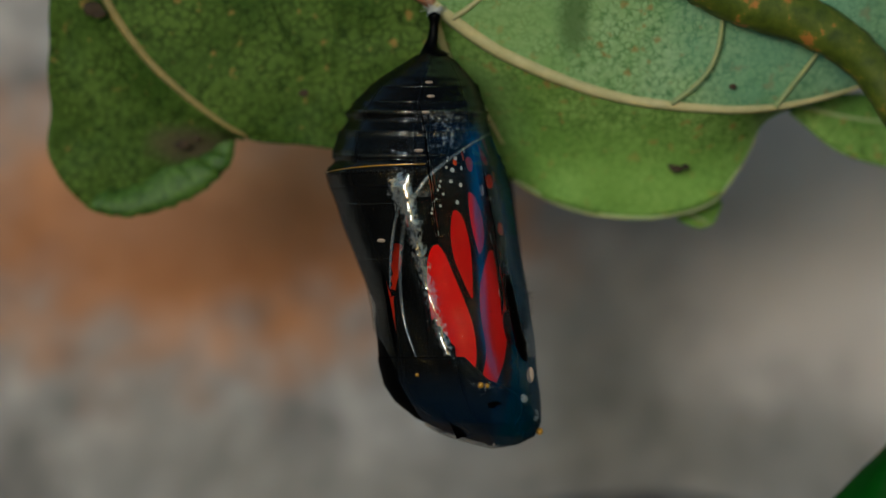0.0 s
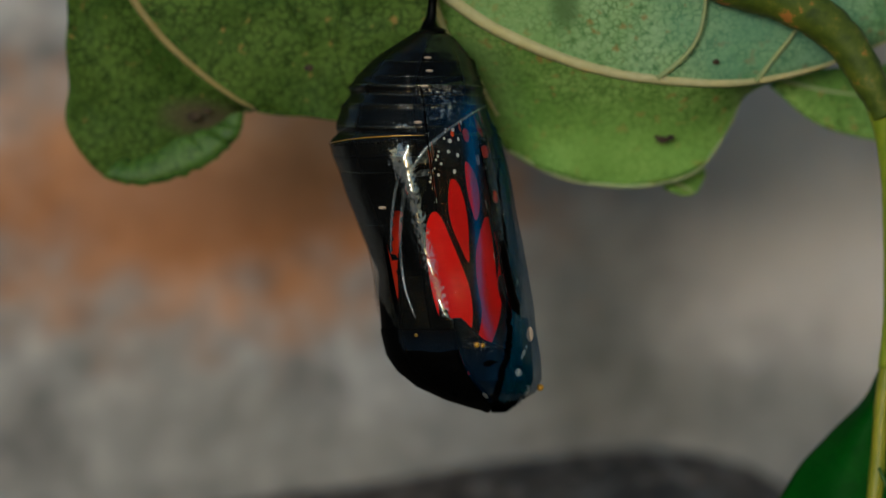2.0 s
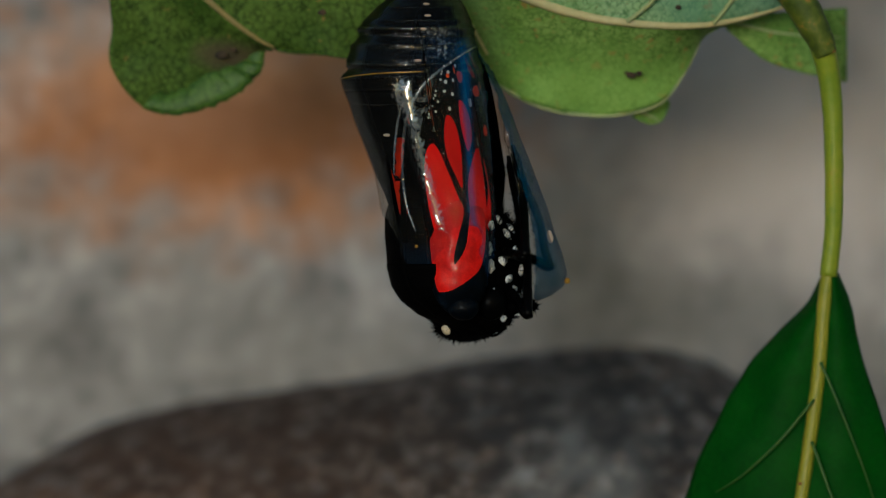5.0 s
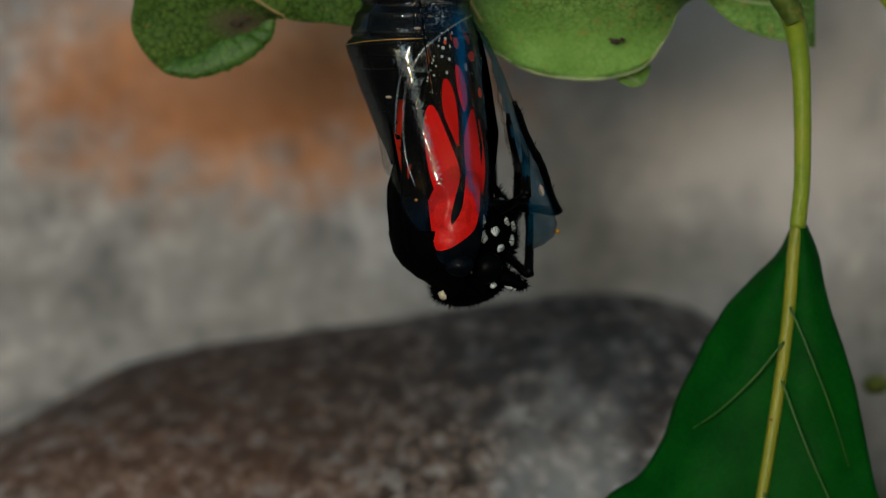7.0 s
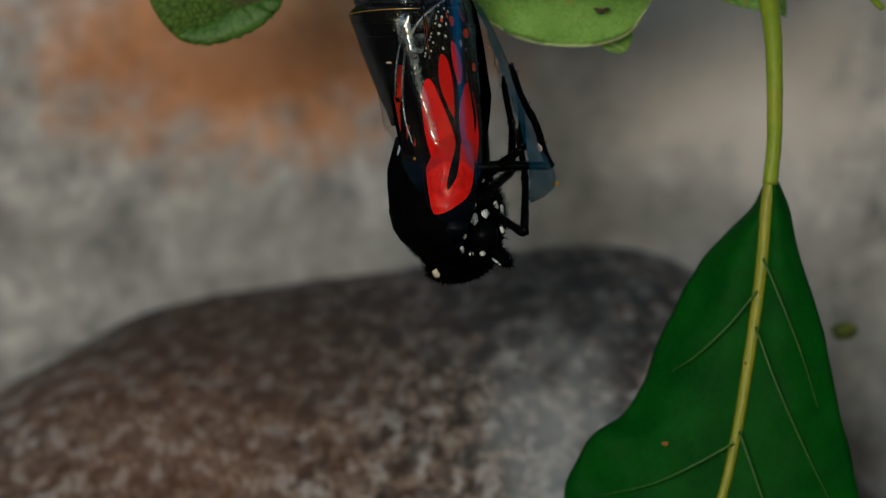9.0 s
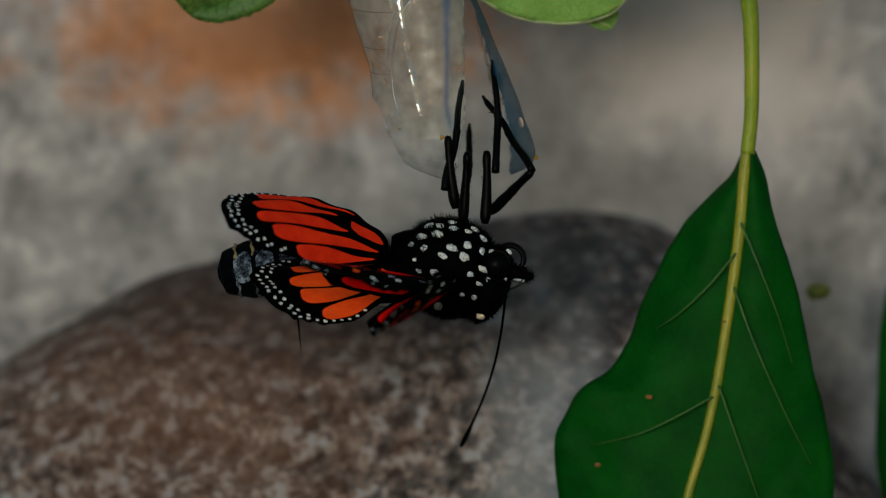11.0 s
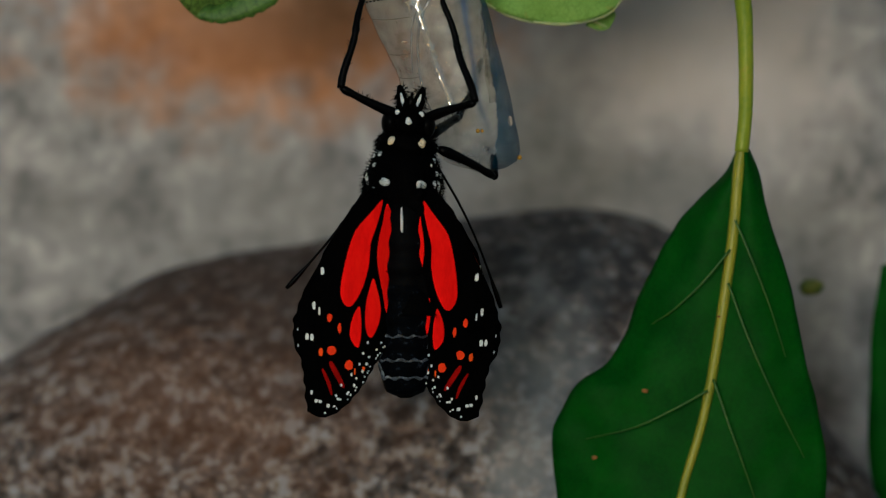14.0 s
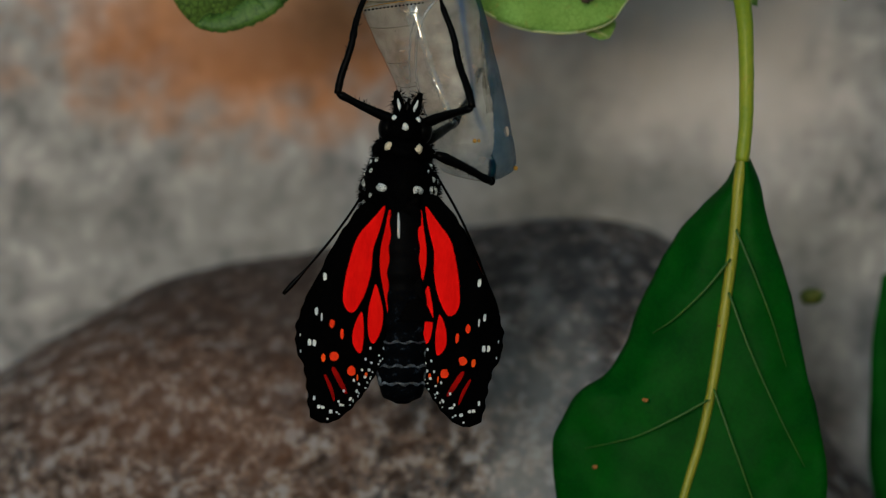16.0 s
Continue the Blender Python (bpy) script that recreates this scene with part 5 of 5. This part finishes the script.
def in_shell(t):
    """All poses while the butterfly slides down inside the skin, head down."""
    drop = interp(t, (0, 1, 1.5, 2, 2.5, 3, 3.5, 4, 6.5, 7, 8, 9, 9.7, 10.1), (0, 2, 12, 20, 28, 36, 42, 52, 96, 104, 132, 158, 172, 235))
    late = max(0.0, drop - 172)
    w = {"bug": turned(at(763, 730 + drop), 90, 180)}
    w["head"] = turned(at(interp(t, (0, 3, 9), (892, 890, 905)), interp(t, (0, 3, 9), (732, 765, 868))), 90, interp(t, (0, 2, 4, 9), (20, 30, 80, 135)))
    w["prob"] = turned(at(900, 690 + drop), 90, 150)
    w["abdomen"] = turned(at(785, 590 + drop), 90, 177.5)
    w["rear"] = turned(at(785, 590 + drop + interp(t, (0, 4, 9.7), (112, 60, 0))), 90, 177.5)
    for k in LOBE_HOME:
        row, q = int(k[5]), int(k[6])
        shift = Vector((0, 0, -late))
        if row > 1:
            shift = Vector((0.15 * min(drop, 40), 0, -drop))
            if row == 2 and q > 3:
                shift.y = 0.35 * drop
            elif row == 3 and q in (0, 6, 7):
                shift = Vector((-interp(t, (2, 3), (0, 40)), interp(t, (2, 3), (0, 25)), -late))
        w[k] = Matrix.Translation(LOBE_HOME[k] + shift * U)
    w["thorax"] = turned(at(806 + interp(t, (0, 2, 3.5, 7, 9.7), (-4, -4, 40, 36, 26)), 640 + drop * interp(t, (0, 4, 8), (1, 1, 1.13)) - interp(t, (0, 2, 4), (80, 70, 0)), interp(t, (2, 3.5, 4.2, 6.5), (0.0024, 0.0006, 0.0006, 0.0012))), 80, 167)
    sag = interp(t, (0, 7.5, 8.5, 9.7), (0, 0, 12, 34)) + late
    w["lf"] = turned(at(872, 812 + sag - interp(t, (2, 3.5), (11, 0)), -0.0040), -56, 170, -4)
    w["rf"] = mirrored(turned(at(840, 812 + sag - interp(t, (2, 3.5), (20, 0)), -0.0030), -56, 170, -4))
    w["root"] = Matrix.Translation(at(ROOT[0], ROOT[1] + interp(t, (2.2, 2.8, 3.2, 3.6, 4, 6.5), (-110, -75, -58, -42, -32, 0)) + sag, ROOT[2] + interp(t, (2.2, 2.8, 3.2), (0.0060, 0.0025, 0.0))))
    w["lh"] = turned(at(742, 660 + late, -0.0036), -62, 172)
    w["rh"] = mirrored(turned(at(742, 660 + late, -0.0030), -62, 172))
    op = interp(t, (0, 2.2, 3.2, 6.5, 9.7), (0, 0, 0.35, 0.8, 1.0))
    mixp = lambda a, b: (a[0] + (b[0] - a[0]) * op, a[1] + (b[1] - a[1]) * op)
    for k, hip, knee, foot, d in (("leg_a", ((890, 600), (885, 700)), ((924, 766), (1098, 686)), ((893, 480), (975, 440)), -0.0012),
                                  ("leg_b", ((884, 600), (890, 740)), ((910, 774), (1010, 640)), ((886, 500), (985, 430)), 0.0012),
                                  ("leg_c", ((900, 560), (890, 790)), ((928, 738), (985, 700)), ((896, 500), (960, 470)), -0.0020),
                                  ("leg_d", ((895, 580), (890, 800)), ((918, 763), (1015, 862)), ((888, 520), (1000, 600)), 0.0018)):
        h, kn, ft = mixp(*hip), mixp(*knee), mixp(*foot)
        w[k], joint = limb(at(h[0], h[1] + late, d), at(kn[0], kn[1] + late, d), LEG1, 1 if d < 0 else -1)
        w[k + "2"], _ = limb(joint, at(ft[0], ft[1] + late, d), LEG2, -1 if d < 0 else 1)
    w["ant_l"], _ = limb(at(900, 770 + 0.9 * drop, 0.0004), at(897, 300 + drop, 0), ANT, 1)
    w["ant_r"], _ = limb(at(895, 775 + 0.9 * drop, 0.0022), at(890, 300 + drop, 0), ANT, 1)
    return w


def outside(s):
    """All poses of one stance after hatching; s holds places (u, v, depth in mm) and turns."""
    w = {}
    g = lambda p: at(p[0], p[1], p[2] * MM)
    w["bug"] = turned(g(s["bug"]), *s["bug"][3:])
    for k in ("abdomen", "lf", "rf", "lh", "rh"):
        w[k] = turned(g(s[k]), *s[k][3:])
    w["head"] = w["bug"] @ pose(0, 0, s.get("neck", 3.6) * MM)
    w["prob"] = w["bug"] @ pose(0, 0.0024, 0.0052)
    w["rear"] = w["abdomen"] @ pose(0, 0, s.get("belly", 0.0) * MM)
    for k in LOBE_HOME:
        w[k] = w["abdomen"] @ pose(0, 0, (-0.004, -0.008, -0.007, -0.008)[int(k[5])], 0, 180, 0)
    w["thorax"] = w["bug"] @ pose(0, 0.0010, -0.0027)
    w["root"] = w["bug"] @ pose(0, 0, -0.0027)
    for k in ("leg_a", "leg_b", "leg_c", "leg_d"):
        hip, knee, foot, t1, t2 = s[k]
        w[k], joint = limb(g(hip), at(*knee), LEG1, t1)
        w[k + "2"], _ = limb(joint, at(*foot), LEG2, t2)
    for k in ("ant_l", "ant_r"):
        p, q, t1 = s[k]
        w[k], _ = limb(g(p), at(*q), ANT, t1)
    return w


def flat(p):
    """A place in the resting view, from the last seconds, on the working drawing."""
    return (816.3 + (p[0] - 784) / 0.6562, 991.8 + (p[1] - 441) / 0.6562)


def stance(dv, **k):
    """A stance given in the resting view; dv: how much lower that view stood then."""
    def conv(x):
        u, v = flat(x[:2])
        return (u, v + dv, *x[2:])
    out = {}
    for n, x in k.items():
        if n.startswith("leg"):
            hip, knee, foot, t1, t2 = x
            out[n] = (conv(hip), conv(knee), conv(foot), t1, t2)
        elif n in ("neck", "belly"):
            out[n] = x
        elif n.startswith("ant"):
            out[n] = (conv(x[0]), conv(x[1]), x[2])
        else:
            out[n] = conv(x)
    return out


# place in the resting view, depth in mm, turn, lean, pitch
BACK = dict(bug=(697, 285, -7, 0, 5, 0), abdomen=(697, 330, -8.0, 0, 0, 0),
            lf=(679, 320, -12.2, 2, 1.9, 4), rf=(731, 323, -12.2, 0, 3.5, 8), lh=(674, 345, -5.6, -24, 1, 3), rh=(726, 345, -5.6, 24, 1, 6),
            leg_a=((690, 205, -7), (583, 155), (650, -40), -1, 1), leg_b=((730, 208, -7), (818, 180), (778, -10), -1, 1),
            leg_c=((755, 262, -6), (853, 310), (858, 250), 1, 1), leg_d=((735, 240, -5), (790, 205), (850, 100), 1, 1),
            ant_l=((688, 215, -6), (478, 515), 1), ant_r=((706, 225, -3), (862, 548), 1))
SIDE = dict(bug=(632, 257, -7, -58, -37, 0), abdomen=(706, 366, -6.2, -58, -18, 0),
            lf=(598, 304, -8.0, -24, -0.5, 10), rf=(640, 335, -9.0, 86, -1.0, 0), lh=(604, 340, 6.0, -32, 0, 8), rh=(752, 336, -12.0, 183, -13, 2),
            leg_a=((600, 190, -7), (585, 150), (650, -30), -1, 1), leg_b=((720, 240, -8), (712, 160), (768, -20), -1, 1),
            leg_c=((765, 278, -7), (872, 318), (870, 250), 1, 1), leg_d=((735, 265, -6), (788, 212), (850, 100), 1, 1),
            ant_l=((568, 230, -7), (425, 475), 1), ant_r=((580, 225, -4), (590, 480), 1))
HALF = dict(SIDE, bug=(668, 275, -7, -38, -18, 0), abdomen=(684, 330, -6.6, -40, -10, 0), lf=(622, 325, -9.0, -10, 1, 8),
            rf=(690, 345, -8.2, 48, -8, 0), rh=(722, 360, -7.6, 215, -10, 0), ant_l=((615, 220, -7), (450, 470), 1), ant_r=((640, 215, -7), (470, 480), 1))
TURN = dict(SIDE, belly=2.0, bug=(627, 250, -7, -48, -37, 0), abdomen=(694, 330, -6.2, -48, -15, 0), lf=(585, 315, -8.0, -16, -1.5, 16),
            rf=(655, 297, -11.0, -73, -1.2, 15), rh=(772, 345, -9.0, 226, -10, 0), leg_a=((600, 185, -7), (548, 150), (650, -20), -1, 1),
            leg_b=((705, 230, -8), (742, 150), (775, -20), -1, 1), ant_l=((565, 230, -7), (420, 400), 1), ant_r=((570, 226, -7), (430, 390), 1))
RIGHT = dict(belly=3.5, neck=3.2, bug=(789, 256, -7, 38, 25, 0), abdomen=(735, 345, -3.0, 38, 4, 18),
             lf=(761, 336, -9.5, 54, 5.8, 10), rf=(819, 346, -8.6, 15, 11, 25), lh=(700, 360, -6.0, -72, 24, 0), rh=(790, 360, 2.0, 20, 8, 25),
             leg_a=((725, 215, -8), (632, 120), (625, -40), -1, 1), leg_b=((800, 200, -8), (878, 160), (765, -10), -1, 1),
             leg_c=((712, 240, -6), (600, 285), (690, 230), 1, 1), leg_d=((730, 240, -5), (660, 262), (760, 150), 1, 1),
             ant_l=((845, 265, -8), (1070, 508), -1), ant_r=((843, 262, -7), (1066, 512), 1))
CLIMB = dict(belly=5.5, neck=1.2, bug=(838, 390, -7, 48, 74, 0), abdomen=(762, 440, -3.0, 42, 10, 40),
             lf=(750, 475, -9.4, 51, 10, -24), rf=(834, 485, -8.6, 1.5, 22.5, 44), lh=(748, 426, -7.6, -72, 40, 0), rh=(800, 470, 3.0, 20, 14, 40),
             leg_a=((805, 320, -8), (695, 215), (652, -20), -1, 1), leg_b=((815, 320, -8), (945, 255), (838, 50), -1, 1),
             leg_c=((775, 318, -7), (636, 324), (735, 245), 1, 1), leg_d=((780, 325, -5), (700, 330), (780, 200), 1, 1),
             ant_l=((885, 430, -8), (1177, 628), -1), ant_r=((885, 428, -6), (1175, 634), 1))
HANG = dict(belly=4.0, neck=2.7, bug=(955, 497, -7, 84, 86, 0), abdomen=(835, 520, -2.5, 80, 22, 0),
            lf=(890, 545, -8.0, 126, 33, 0), rf=(919, 528, -9.0, -50, 43, -30), lh=(788, 504, -10.5, -2, 21, -32), rh=(820, 520, -3.0, -20, 45, 0),
            leg_a=((800, 405, -8), (688, 352), (722, 258), -1, 1), leg_b=((900, 400, -8), (963, 322), (850, 185), -1, 1),
            leg_c=((882, 410, -8), (872, 300), (830, 195), -1, 1), leg_d=((815, 405, -6), (760, 338), (790, 200), 1, 1),
            ant_l=((1035, 512, -8), (940, 795), -1), ant_r=((1035, 512, -6), (1112, 680), 1))


def moved(dx, dy, wing_dx):
    """The resting stance, shifted; the wings by wing_dx, the feet hardly."""
    out = {}
    for n, x in BACK.items():
        if n.startswith("leg"):
            h, k, f, i, j = x
            out[n] = ((h[0] + dx + 2, h[1] + dy + 2, h[2]), (k[0] + dx + 2, k[1] + dy + 2), (f[0] + 3, f[1] + dy + 2), i, j)
        elif n.startswith("ant"):
            h, q, i = x
            out[n] = ((h[0] + dx + 2, h[1] + dy + 2, h[2]), (q[0] + dx + 6, q[1] + dy), i)
        else:
            out[n] = (x[0] + (wing_dx if n in ("lf", "rf", "lh", "rh") else dx), x[1] + dy, *x[2:])
    return out


def motions():
    a = math.radians
    swing = ((0, 0), (9.5, 0), (10.6, -2), (11.8, -4.8), (12.1, -4.4), (12.4, -1.3), (12.6, -1.3), (12.9, 0.6), (13.05, 0.8), (13.3, 4.3), (13.6, 4.4), (13.9, 5.2), (14.6, 5.3), (15.5, 5.1), (15.7, 4.4), (16, 4.4))
    home = at(*PIVOT, 0)
    walk(SKIN, [(t, Matrix.Translation(home) @ pose(0, 0, 0, 0, -d, 0)) for t, d in swing])
    hv = FLAP.location.copy()
    walk(FLAP, [(t, Matrix.Translation(hv) @ pose(0, 0, 0, 0, -d, 0)) for t, d in
                ((0, 0), (0.2, 1.4), (0.4, 2), (0.6, 2), (0.75, 0.4), (1.0, 1.4), (1.2, 2.1), (1.4, 1.0), (2, 1.6), (2.2, 4.6), (2.5, 5), (3, 10.5), (3.5, 12.3), (4.2, 12), (7, 12.5), (9, 15.6), (9.7, 16), (11.4, 17), (11.8, 16), (12.0, 2.5), (12.6, 2), (13.0, 0.5), (16, 0))])
    rows = [(t, in_shell(t)) for t in (0, 1.0, 1.5, 2, 2.2, 2.5, 2.8, 3.2, 3.5, 4, 5, 6.5, 7, 8, 9, 9.7, 10.1)]
    rows_shell = rows[-1][1]
    # tumbling out: the head swings to the right and up while the abdomen falls free
    out = outside(stance(22.7, **HANG))
    for t, f, u, v in ((10.5, 0.30, 800, 960), (10.9, 0.55, 850, 1070), (11.3, 0.8, 900, 1085)):
        w = {}
        for k in out:
            p, q = rows_shell[k], out[k]
            w[k] = Matrix.LocRotScale(p.translation.lerp(q.translation, f), p.to_quaternion().slerp(q.to_quaternion(), f), None)
        for k in LOBE_HOME:
            w[k] = w["abdomen"] @ out["abdomen"].inverted() @ out[k]
        w["root"] = w["thorax"] @ out["thorax"].inverted() @ out["root"]
        d = at(u, v, -0.004) - w["bug"].translation
        for k in w:
            if k[:3] != "leg":
                w[k] = Matrix.Translation(d) @ w[k]
        rows.append((t, w))
    for t0, t1, dv, s in ((11.8, 12.05, 22.7, HANG), (12.35, 12.65, 22.1, CLIMB), (12.95, 13.05, 18.2, RIGHT), (13.25, 13.62, 13.0, TURN), (13.78, 13.82, 9.0, BACK), (13.96, 14.03, 6.6, moved(20, 0, 10)), (14.18, 14.24, 4.0, HALF),
                          (14.36, 14.62, 0.0, BACK), (14.78, 14.82, -3.0, HALF), (14.98, 15.3, -6.4, SIDE), (15.62, 15.62, -13.5, SIDE)):
        w = outside(stance(dv, **s))
        rows.append((t0, w))
        if t1 > t0:
            rows.append((t1, w))
    last = moved(14, 10, 14)
    w = outside(stance(-18.3, **last))
    rows += [(15.8, w), (16.0, w)]
    walk(BUG, fine([(t, w["bug"]) for t, w in rows]))
    for k in P:
        if k.startswith("leg") and k.endswith("2"):
            walk(P[k], fine([(t, w[k[:-1]].inverted() @ w[k]) for t, w in rows]))
        else:
            walk(P[k], fine([(t, w["bug"].inverted() @ w[k]) for t, w in rows]))


motions()
